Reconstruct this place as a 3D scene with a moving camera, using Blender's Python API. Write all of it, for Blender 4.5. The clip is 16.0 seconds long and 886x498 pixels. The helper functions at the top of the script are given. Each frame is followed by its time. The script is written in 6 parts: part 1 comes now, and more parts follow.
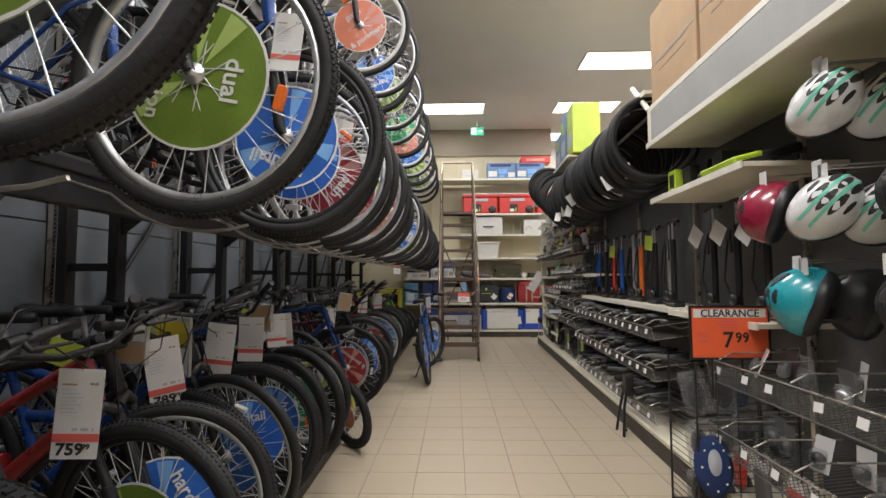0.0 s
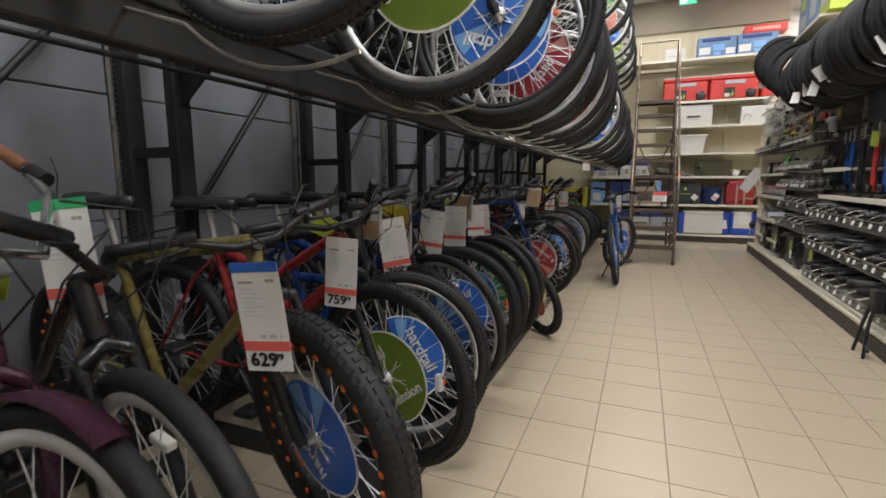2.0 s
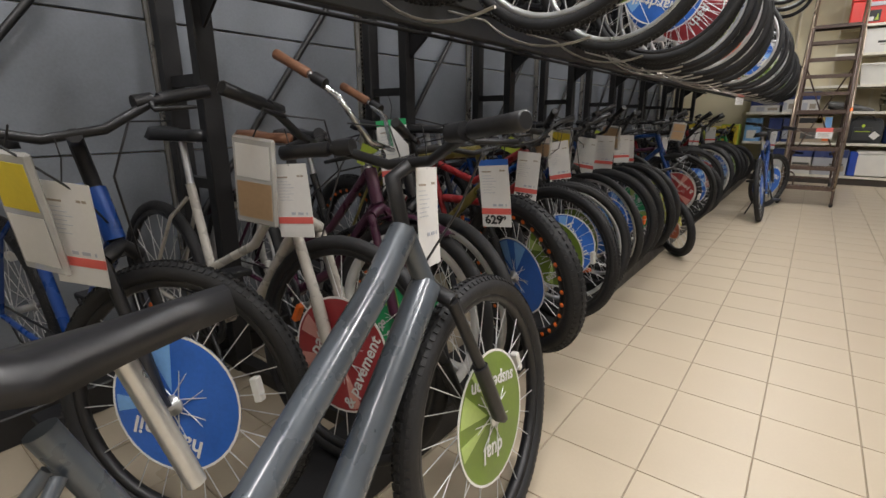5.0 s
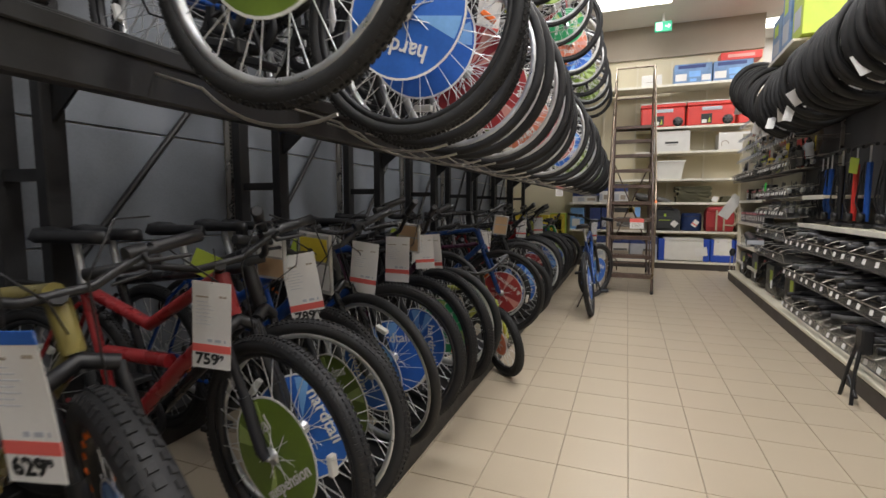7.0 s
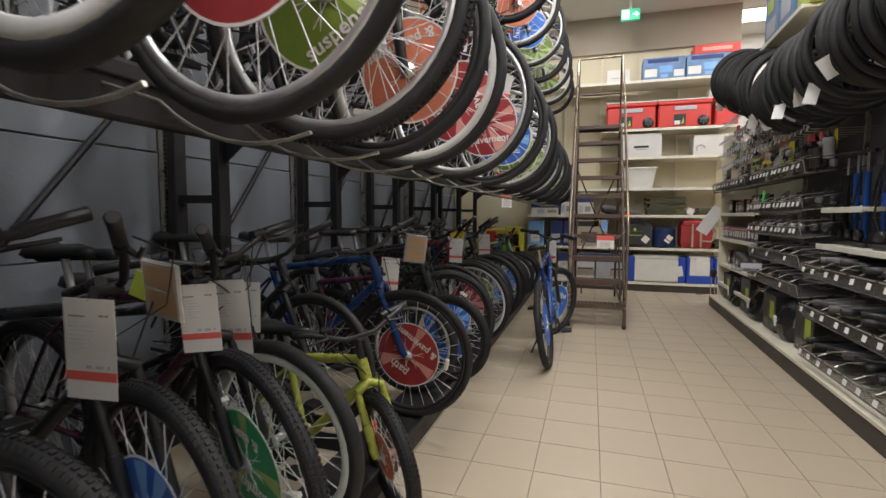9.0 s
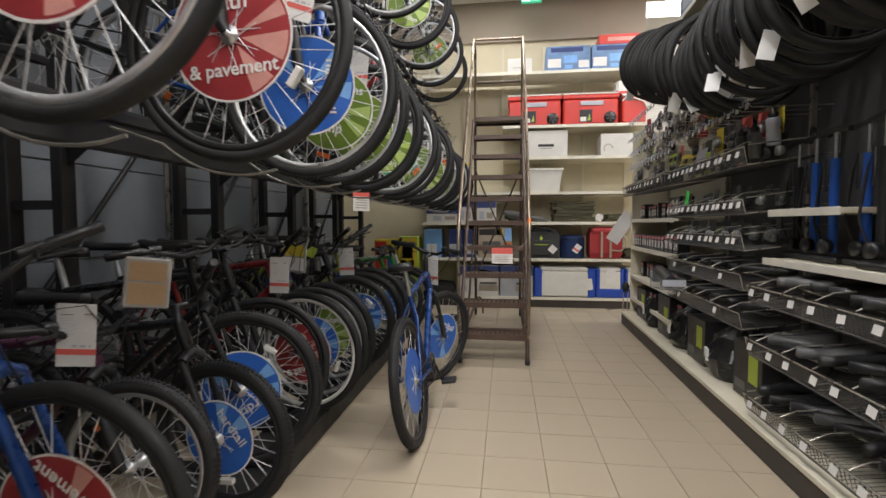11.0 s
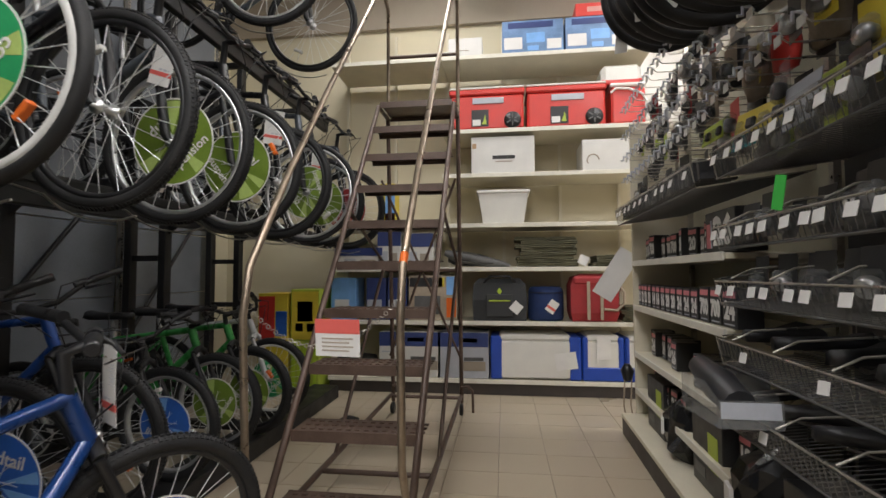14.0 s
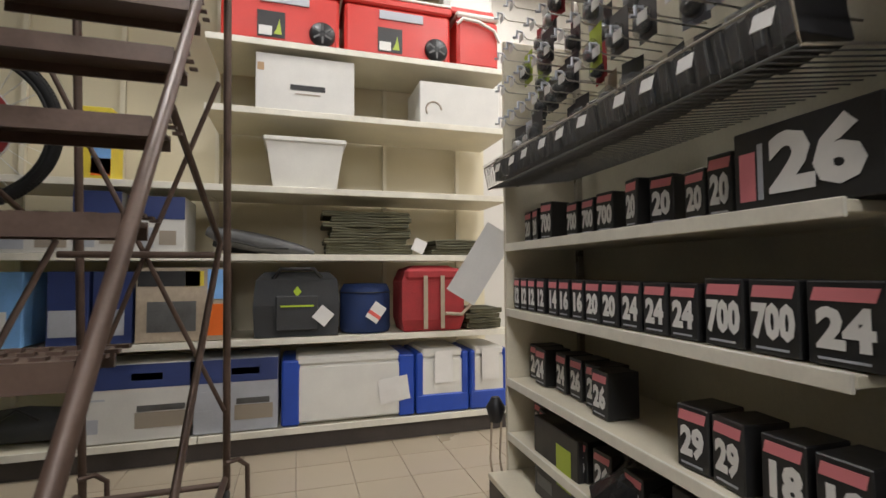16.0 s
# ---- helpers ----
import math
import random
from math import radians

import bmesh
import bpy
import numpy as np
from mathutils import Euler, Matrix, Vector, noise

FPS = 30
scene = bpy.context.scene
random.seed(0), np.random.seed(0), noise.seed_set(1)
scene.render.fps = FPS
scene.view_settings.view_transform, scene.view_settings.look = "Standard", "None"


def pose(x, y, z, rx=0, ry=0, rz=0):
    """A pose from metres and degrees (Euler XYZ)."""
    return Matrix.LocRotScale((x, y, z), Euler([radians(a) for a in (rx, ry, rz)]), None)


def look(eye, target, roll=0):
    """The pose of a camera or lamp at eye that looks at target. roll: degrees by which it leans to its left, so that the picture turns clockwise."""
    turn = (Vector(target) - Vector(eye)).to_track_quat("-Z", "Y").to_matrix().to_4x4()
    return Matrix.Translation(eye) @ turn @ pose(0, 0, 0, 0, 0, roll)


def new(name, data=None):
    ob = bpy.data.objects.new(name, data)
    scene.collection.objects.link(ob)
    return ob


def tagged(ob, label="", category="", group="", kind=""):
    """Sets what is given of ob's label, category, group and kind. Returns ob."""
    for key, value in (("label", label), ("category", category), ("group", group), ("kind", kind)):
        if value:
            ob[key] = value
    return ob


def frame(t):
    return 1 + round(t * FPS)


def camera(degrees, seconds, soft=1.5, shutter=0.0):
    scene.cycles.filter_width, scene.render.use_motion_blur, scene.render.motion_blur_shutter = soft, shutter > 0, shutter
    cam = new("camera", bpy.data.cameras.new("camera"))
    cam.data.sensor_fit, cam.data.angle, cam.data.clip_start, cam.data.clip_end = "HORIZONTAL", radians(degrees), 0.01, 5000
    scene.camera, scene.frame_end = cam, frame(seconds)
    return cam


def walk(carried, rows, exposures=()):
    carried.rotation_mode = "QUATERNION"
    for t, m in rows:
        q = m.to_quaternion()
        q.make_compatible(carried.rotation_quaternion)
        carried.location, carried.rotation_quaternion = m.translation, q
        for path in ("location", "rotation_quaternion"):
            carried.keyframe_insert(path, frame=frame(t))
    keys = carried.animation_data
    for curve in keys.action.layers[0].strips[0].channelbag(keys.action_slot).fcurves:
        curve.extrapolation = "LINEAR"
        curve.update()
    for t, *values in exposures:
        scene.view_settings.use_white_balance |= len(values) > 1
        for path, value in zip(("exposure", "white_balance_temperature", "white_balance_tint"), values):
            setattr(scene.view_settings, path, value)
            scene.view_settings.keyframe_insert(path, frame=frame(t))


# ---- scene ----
cam = camera(86.0, 16.0, shutter=0.2)
PATH = [
    (0, (0.552, -1.881, 1.233), (0.504, 0.115, 1.356), -0.2),
    (0.5, (0.542, -1.862, 1.223), (0.418, 0.133, 1.296), -0.3),
    (1, (0.499, -1.875, 1.222), (0.209, 0.103, 1.199), -0.0),
    (1.5, (0.478, -1.891, 1.227), (-0.043, 0.034, 1.074), -0.0),
    (2, (0.45, -1.917, 1.177), (-0.308, -0.089, 0.891), -0.2),
    (2.5, (0.507, -2.1, 1.15), (-0.462, -0.406, 0.717), -0.3),
    (3, (0.529, -2.298, 1.136), (-0.609, -0.756, 0.564), -0.2),
    (3.2, (0.472, -2.411, 1.126), (-0.718, -0.926, 0.514), -0.2),
    (5.3, (0.616, -2.684, 1.153), (-0.541, -1.127, 0.667), -0.3),
    (5.5, (0.567, -2.573, 1.169), (-0.534, -0.963, 0.728), -0.2),
    (6, (0.584, -2.273, 1.178), (-0.371, -0.547, 0.847), -0.1),
    (6.5, (0.611, -1.937, 1.192), (-0.222, -0.135, 0.955), -0.1),
    (7, (0.566, -1.534, 1.197), (-0.152, 0.323, 1.009), 0.1),
    (7.4, (0.508, -1.215, 1.184), (-0.154, 0.664, 1.002), 0.7),
    (7.5, (0.528, -1.152, 1.182), (-0.135, 0.727, 1.014), 0.1),
    (8, (0.532, -0.816, 1.207), (-0.127, 1.066, 1.046), 0.1),
    (8.5, (0.521, -0.433, 1.226), (-0.101, 1.461, 1.07), 0.2),
    (9, (0.541, -0.087, 1.218), (-0.052, 1.818, 1.077), 0.2),
    (9.5, (0.452, 0.272, 1.183), (-0.058, 2.202, 1.055), 0.3),
    (10, (0.497, 0.631, 1.203), (0.102, 2.588, 1.081), 0.4),
    (10.1, (0.519, 0.671, 1.195), (0.14, 2.631, 1.072), 0.3),
    (12.3, (1.015, 2.284, 1.234), (0.829, 4.275, 1.203), 0.2),
    (12.5, (1.072, 2.417, 1.221), (0.867, 4.406, 1.207), 0.1),
    (13, (1.209, 2.8, 1.225), (0.924, 4.779, 1.259), 0.1),
    (13.5, (1.228, 3.200, 1.192), (0.908, 5.173, 1.260), -0.1),
    (14, (1.262, 3.516, 1.171), (1.010, 5.497, 1.276), -0.2),
    (14.5, (1.218, 3.862, 1.180), (1.096, 5.854, 1.317), 0.0),
    (15, (1.168, 4.275, 1.186), (1.306, 6.265, 1.325), -0.1),
    (15.6, (1.191, 4.720, 1.148), (1.656, 6.661, 1.282), -0.2),
    (16, (1.213, 5.014, 1.129), (1.802, 6.923, 1.220), -0.3),
]
walk(cam, [(t, look(eye, target, roll)) for t, eye, target, roll in PATH],
     [(0, -0.03), (1.5, 0.02), (3, 0.1), (5.5, 0.18), (6.5, 0.12), (8, 0.0), (10, 0.15), (12.5, -0.04), (14, 0.02), (16, 0.18)])

# ---- light ----
world = bpy.data.worlds.new("world")
scene.world = world
world.use_nodes = True
world.node_tree.nodes["Background"].inputs[0].default_value = (0.9, 0.92, 1.0, 1)
world.node_tree.nodes["Background"].inputs[1].default_value = 0.15
CEIL = 4.6
LAMP_W = 33
# Only the first three and (0.55, 3.2) are known; the rest are added fill.
PANELS = [(0.55, 7.36), (3.15, 7.36), (3.15, 5.35), (3.15, 3.2), (0.55, 3.2), (0.55, 1.15), (0.55, -0.9), (0.55, -2.9), (3.15, 1.0), (3.15, -2.2),
          (0.55, -4.6), (3.15, 9.3), (5.8, 7.36), (5.8, 3.2), (5.8, -0.9)]
for px, py in PANELS:
    lamp = bpy.data.lights.new("ceiling_lamp", "AREA")
    # double power below y 4.5 to brighten the aisle
    lamp.shape, lamp.size, lamp.size_y, lamp.energy, lamp.color = "RECTANGLE", 1.15, 0.55, LAMP_W * (1.9 if py < 4.5 else 0.95), (1.0, 0.98, 0.985)
    new("ceiling_lamp", lamp).matrix_world = pose(px, py, CEIL - 0.03)

# ---- materials ----
def mat(name, color, rough=0.5, metal=0.0, var=0.12, scale=8.0, bump=0.0, bump_scale=60.0, rand=0.0, coat=0.0, alpha=1.0, trans=0.0, emit=0.0, fine=90.0):
    m = bpy.data.materials.new(name)
    m.use_nodes = True
    nt = m.node_tree
    b = nt.nodes["Principled BSDF"]
    b.inputs["Roughness"].default_value = rough
    b.inputs["Metallic"].default_value = metal
    b.inputs["Coat Weight"].default_value = coat
    b.inputs["Transmission Weight"].default_value = trans
    b.inputs["Alpha"].default_value = alpha
    tc = nt.nodes.new("ShaderNodeTexCoord")
    c = (*color, 1)
    if var > 0:
        n1 = nt.nodes.new("ShaderNodeTexNoise")
        n1.inputs["Scale"].default_value, n1.inputs["Detail"].default_value = scale, 5
        n2 = nt.nodes.new("ShaderNodeTexNoise")
        n2.inputs["Scale"].default_value, n2.inputs["Detail"].default_value = fine, 3
        nt.links.new(tc.outputs["Object"], n1.inputs["Vector"])
        nt.links.new(tc.outputs["Object"], n2.inputs["Vector"])
        add = nt.nodes.new("ShaderNodeMath")
        add.operation = "MULTIPLY_ADD"
        add.inputs[1].default_value = 0.35
        nt.links.new(n2.outputs["Fac"], add.inputs[0])
        nt.links.new(n1.outputs["Fac"], add.inputs[2])
        src = add.outputs[0]
        if rand > 0:
            info = nt.nodes.new("ShaderNodeObjectInfo")
            r = nt.nodes.new("ShaderNodeMath")
            r.operation = "MULTIPLY_ADD"
            r.inputs[1].default_value = rand
            nt.links.new(info.outputs["Random"], r.inputs[0])
            nt.links.new(src, r.inputs[2])
            src = r.outputs[0]
        ramp = nt.nodes.new("ShaderNodeMapRange")
        ramp.inputs["From Min"].default_value, ramp.inputs["From Max"].default_value = 0.4, 0.95 + rand
        ramp.inputs["To Min"].default_value, ramp.inputs["To Max"].default_value = 1 - var, 1 + var
        nt.links.new(src, ramp.inputs["Value"])
        mul = nt.nodes.new("ShaderNodeMix")
        mul.data_type, mul.blend_type = "RGBA", "MULTIPLY"
        mul.inputs[0].default_value = 1
        mul.inputs[6].default_value = c
        nt.links.new(ramp.outputs[0], mul.inputs[7])
        nt.links.new(mul.outputs[2], b.inputs["Base Color"])
        rr = nt.nodes.new("ShaderNodeMapRange")
        rr.inputs["From Min"].default_value, rr.inputs["From Max"].default_value = 0.3, 0.7
        rr.inputs["To Min"].default_value, rr.inputs["To Max"].default_value = max(0.02, rough - 0.1), min(1, rough + 0.1)
        nt.links.new(n1.outputs["Fac"], rr.inputs["Value"])
        nt.links.new(rr.outputs[0], b.inputs["Roughness"])
    else:
        b.inputs["Base Color"].default_value = c
    if bump > 0:
        nb = nt.nodes.new("ShaderNodeTexNoise")
        nb.inputs["Scale"].default_value, nb.inputs["Detail"].default_value = bump_scale, 4
        nt.links.new(tc.outputs["Object"], nb.inputs["Vector"])
        bu = nt.nodes.new("ShaderNodeBump")
        bu.inputs["Strength"].default_value, bu.inputs["Distance"].default_value = bump, 0.01
        nt.links.new(nb.outputs["Fac"], bu.inputs["Height"])
        nt.links.new(bu.outputs[0], b.inputs["Normal"])
    if emit > 0:
        b.inputs["Emission Color"].default_value = c
        b.inputs["Emission Strength"].default_value = emit
    return m


M = {
    "tile": mat("floor_tile", (0.455, 0.385, 0.285), 0.36, var=0.06, scale=3, rand=0.12),
    "grout": mat("grout", (0.27, 0.22, 0.16), 0.9, scale=12),
    "ceiling": mat("ceiling_paint", (0.72, 0.70, 0.67), 0.95, scale=1.2, var=0.06, bump=0.1, bump_scale=140),
    "panel_grey": mat("grey_steel_panel", (0.19, 0.205, 0.23), 0.5, metal=0.1, scale=2.5, var=0.2, bump=0.04, bump_scale=9),
    "beige": mat("beige_wall", (0.66, 0.60, 0.44), 0.75, scale=1.6, var=0.06, bump=0.03, bump_scale=90),
    "bulkhead": mat("bulkhead_paint", (0.36, 0.31, 0.25), 0.85, scale=2, var=0.08),
    "white_wall": mat("white_wall", (0.62, 0.6, 0.56), 0.85, scale=1, var=0.06),
    "shelf": mat("cream_shelf", (0.68, 0.63, 0.50), 0.5, scale=4, var=0.1, bump=0.02),
    "shelf_edge": mat("shelf_edge", (0.74, 0.71, 0.62), 0.4, scale=10, var=0.1),
    "black_steel": mat("black_steel", (0.018, 0.0175, 0.018), 0.5, metal=0.15, scale=9, var=0.35, bump=0.06, bump_scale=40),
    "dark_base": mat("dark_kick_plate", (0.06, 0.05, 0.045), 0.6, scale=6, var=0.3),
    "rubber": mat("tyre_rubber", (0.013, 0.013, 0.014), 0.66, scale=14, var=0.25, bump=0.15, bump_scale=120),
    "black": mat("black_plastic", (0.014, 0.014, 0.0155), 0.42, scale=12, var=0.25, bump=0.05),
    "chrome": mat("chrome", (0.7, 0.7, 0.7), 0.2, metal=1.0, scale=20, var=0.1),
    "alloy": mat("brushed_alloy", (0.62, 0.63, 0.64), 0.36, metal=0.85, scale=20, var=0.12),
    "spoke": mat("spoke_steel", (0.78, 0.79, 0.8), 0.32, metal=0.45, var=0),
    "white_rim": mat("white_rim", (0.68, 0.68, 0.66), 0.45, scale=14, var=0.1),
    "ladder": mat("brown_enamel", (0.10, 0.065, 0.05), 0.42, metal=0.2, scale=14, var=0.3, bump=0.05),
    "rail_steel": mat("worn_bronze_steel", (0.30, 0.24, 0.18), 0.34, metal=0.75, scale=12, var=0.3),
    "bare_steel": mat("worn_bare_steel", (0.5, 0.47, 0.42), 0.32, metal=0.8, scale=12, var=0.25),
    "paper": mat("white_paper", (0.74, 0.73, 0.71), 0.6, scale=9, var=0.06),
    "brown": mat("brown_leatherette", (0.24, 0.11, 0.06), 0.5, scale=20, var=0.2, bump=0.1),
    "red_ink": mat("red_ink", (0.72, 0.13, 0.11), 0.6, var=0.05),
    "orange_card": mat("orange_red_card", (0.86, 0.13, 0.04), 0.55, scale=6, var=0.05),
    "blue_ink": mat("blue_ink", (0.03, 0.13, 0.5), 0.6, var=0.05),
    "black_ink": mat("black_ink", (0.02, 0.02, 0.02), 0.6, var=0.0),
    "glow": mat("lamp_diffuser", (1.0, 0.97, 0.9), 0.6, var=0, emit=4.0),
    "exit_green": mat("exit_sign_green", (0.05, 0.5, 0.28), 0.5, var=0, emit=0.35),
    "exit_white": mat("exit_sign_white", (0.8, 0.95, 0.85), 0.5, var=0, emit=0.8),
    "d_green": mat("olive_green_card", (0.15, 0.23, 0.03), 0.4, scale=9, var=0.2),
    "d_lime": mat("lime_print", (0.42, 0.55, 0.16), 0.4, scale=9, var=0.15),
    "d_teal": mat("bright_green_card", (0.03, 0.36, 0.13), 0.4, scale=9, var=0.2),
    "d_blue": mat("blue_card", (0.03, 0.13, 0.5), 0.4, scale=9, var=0.2),
    "d_sky": mat("light_blue_print", (0.2, 0.42, 0.78), 0.4, scale=9, var=0.15),
    "d_red": mat("dark_red_card", (0.32, 0.035, 0.04), 0.4, scale=9, var=0.2),
    "d_pink": mat("pale_red_print", (0.62, 0.3, 0.26), 0.4, scale=9, var=0.15),
    "d_salmon": mat("salmon_card", (0.7, 0.22, 0.13), 0.45, scale=9, var=0.15),
    "cardboard": mat("brown_cardboard", (0.42, 0.28, 0.16), 0.8, scale=5, var=0.14, bump=0.05),
}


# ---- more materials ----
def glassy(name, tint, rough=0.12, alpha=0.35):
    """Thin clear plastic: part see-through, part gloss."""
    m = bpy.data.materials.new(name)
    m.use_nodes = True
    nt = m.node_tree
    b = nt.nodes["Principled BSDF"]
    b.inputs["Base Color"].default_value = (*tint, 1)
    b.inputs["Roughness"].default_value = rough
    t = nt.nodes.new("ShaderNodeBsdfTransparent")
    mix = nt.nodes.new("ShaderNodeMixShader")
    n = nt.nodes.new("ShaderNodeTexNoise")
    n.inputs["Scale"].default_value = 14
    tc = nt.nodes.new("ShaderNodeTexCoord")
    nt.links.new(tc.outputs["Object"], n.inputs["Vector"])
    r = nt.nodes.new("ShaderNodeMapRange")
    r.inputs["To Min"].default_value, r.inputs["To Max"].default_value = alpha - 0.12, alpha + 0.12
    nt.links.new(n.outputs["Fac"], r.inputs["Value"])
    nt.links.new(r.outputs[0], mix.inputs[0])
    nt.links.new(t.outputs[0], mix.inputs[1])
    nt.links.new(b.outputs[0], mix.inputs[2])
    nt.links.new(mix.outputs[0], nt.nodes["Material Output"].inputs[0])
    return m


M.update({
    "tray_clear": glassy("tray_clear_plastic", (0.2, 0.205, 0.205), 0.15, 0.13),
    "clear": glassy("clear_plastic", (0.3, 0.31, 0.31), 0.12, 0.26),
    "bag": glassy("polythene_bag", (0.75, 0.74, 0.7), 0.2, 0.45),
    "red_cooler": mat("red_cooler_plastic", (0.62, 0.045, 0.035), 0.4, scale=7, var=0.08),
    "white_plastic": mat("white_plastic", (0.72, 0.71, 0.67), 0.45, scale=6, var=0.06),
    "blue_plastic": mat("royal_blue_plastic", (0.02, 0.07, 0.42), 0.4, scale=8, var=0.1),
    "grey_fabric": mat("charcoal_fabric", (0.045, 0.047, 0.05), 0.85, scale=14, var=0.2, bump=0.3, bump_scale=160),
    "navy_fabric": mat("navy_fabric", (0.015, 0.035, 0.12), 0.85, scale=14, var=0.2, bump=0.3, bump_scale=160),
    "red_fabric": mat("red_fabric", (0.36, 0.035, 0.04), 0.8, scale=12, var=0.2, bump=0.3, bump_scale=120),
    "strap": mat("beige_webbing", (0.4, 0.33, 0.25), 0.8, scale=30, var=0.15),
    "tarp": mat("olive_canvas", (0.09, 0.085, 0.05), 0.85, scale=9, var=0.3, bump=0.3, bump_scale=50),
    "carton_white": mat("white_carton", (0.66, 0.65, 0.62), 0.6, scale=6, var=0.08),
    "carton_grey": mat("grey_print_carton", (0.45, 0.47, 0.52), 0.55, scale=6, var=0.12),
    "carton_blue": mat("dark_blue_carton", (0.03, 0.05, 0.17), 0.5, scale=6, var=0.15),
    "yellow": mat("yellow_card", (0.7, 0.55, 0.05), 0.55, scale=8, var=0.1),
    "lime_card": mat("lime_card", (0.4, 0.5, 0.06), 0.55, scale=8, var=0.1),
    "neon": mat("neon_lime_plastic", (0.45, 0.62, 0.04), 0.5, scale=8, var=0.1),
    "teal": mat("turquoise_shell", (0.02, 0.32, 0.38), 0.25, scale=8, var=0.08, coat=0.4),
    "white_shell": mat("white_shell", (0.7, 0.7, 0.7), 0.22, scale=8, var=0.06, coat=0.5),
    "mint": mat("mint_print", (0.15, 0.55, 0.4), 0.3, var=0.05),
    "pink_ink": mat("pink_red_print", (0.7, 0.22, 0.25), 0.5, var=0.05),
    "exit_card": mat("bright_green_card", (0.05, 0.5, 0.07), 0.6, var=0.05),
    "crimson": mat("crimson_shell", (0.28, 0.015, 0.045), 0.22, scale=8, var=0.08, coat=0.4),
    "tan_bag": mat("tan_paper_pack", (0.3, 0.25, 0.19), 0.75, scale=7, var=0.3, bump=0.2, bump_scale=14),
    "bin_bag": mat("black_polythene", (0.012, 0.012, 0.013), 0.22, scale=9, var=0.3, bump=0.3, bump_scale=16),
    "kraft": mat("black_carton", (0.02, 0.02, 0.021), 0.42, scale=10, var=0.3),
    "dark_pack": mat("dark_pack", (0.03, 0.03, 0.033), 0.4, scale=9, var=0.5),
    "grey_pack": mat("grey_pack", (0.11, 0.11, 0.11), 0.45, scale=9, var=0.3),
    "blue_tube": mat("blue_enamel", (0.02, 0.10, 0.45), 0.35, scale=8, var=0.1),
    "orange": mat("orange_plastic", (0.8, 0.16, 0.02), 0.4, scale=8, var=0.08),
    "peg": mat("cream_pegboard", (0.58, 0.55, 0.43), 0.7, scale=5, var=0.12),
    "printed": mat("printed_blue_carton", (0.15, 0.26, 0.46), 0.45, scale=5, var=0.5),
})


def paint(name, color, rough=0.3, metal=0.15):
    return mat(name, color, rough, metal, scale=16, var=0.12, coat=0.4)


F = {
    "grey": paint("grey_frame_paint", (0.085, 0.1, 0.118)), "black": paint("black_frame_paint", (0.013, 0.013, 0.0145)),
    "blue": paint("blue_frame_paint", (0.012, 0.065, 0.29)), "navy": paint("navy_frame_paint", (0.008, 0.045, 0.19)), "red": paint("red_frame_paint", (0.26, 0.02, 0.022)),
    "olive": paint("olive_gold_frame_paint", (0.22, 0.18, 0.05)), "purple": paint("plum_frame_paint", (0.06, 0.014, 0.036)),
    "cream": paint("cream_frame_paint", (0.50, 0.47, 0.42)), "teal": paint("teal_frame_paint", (0.02, 0.13, 0.2)),
    "lime": paint("lime_yellow_frame_paint", (0.42, 0.45, 0.08)), "green": paint("green_frame_paint", (0.04, 0.28, 0.06)),
    "white": paint("white_frame_paint", (0.6, 0.6, 0.6)),
}


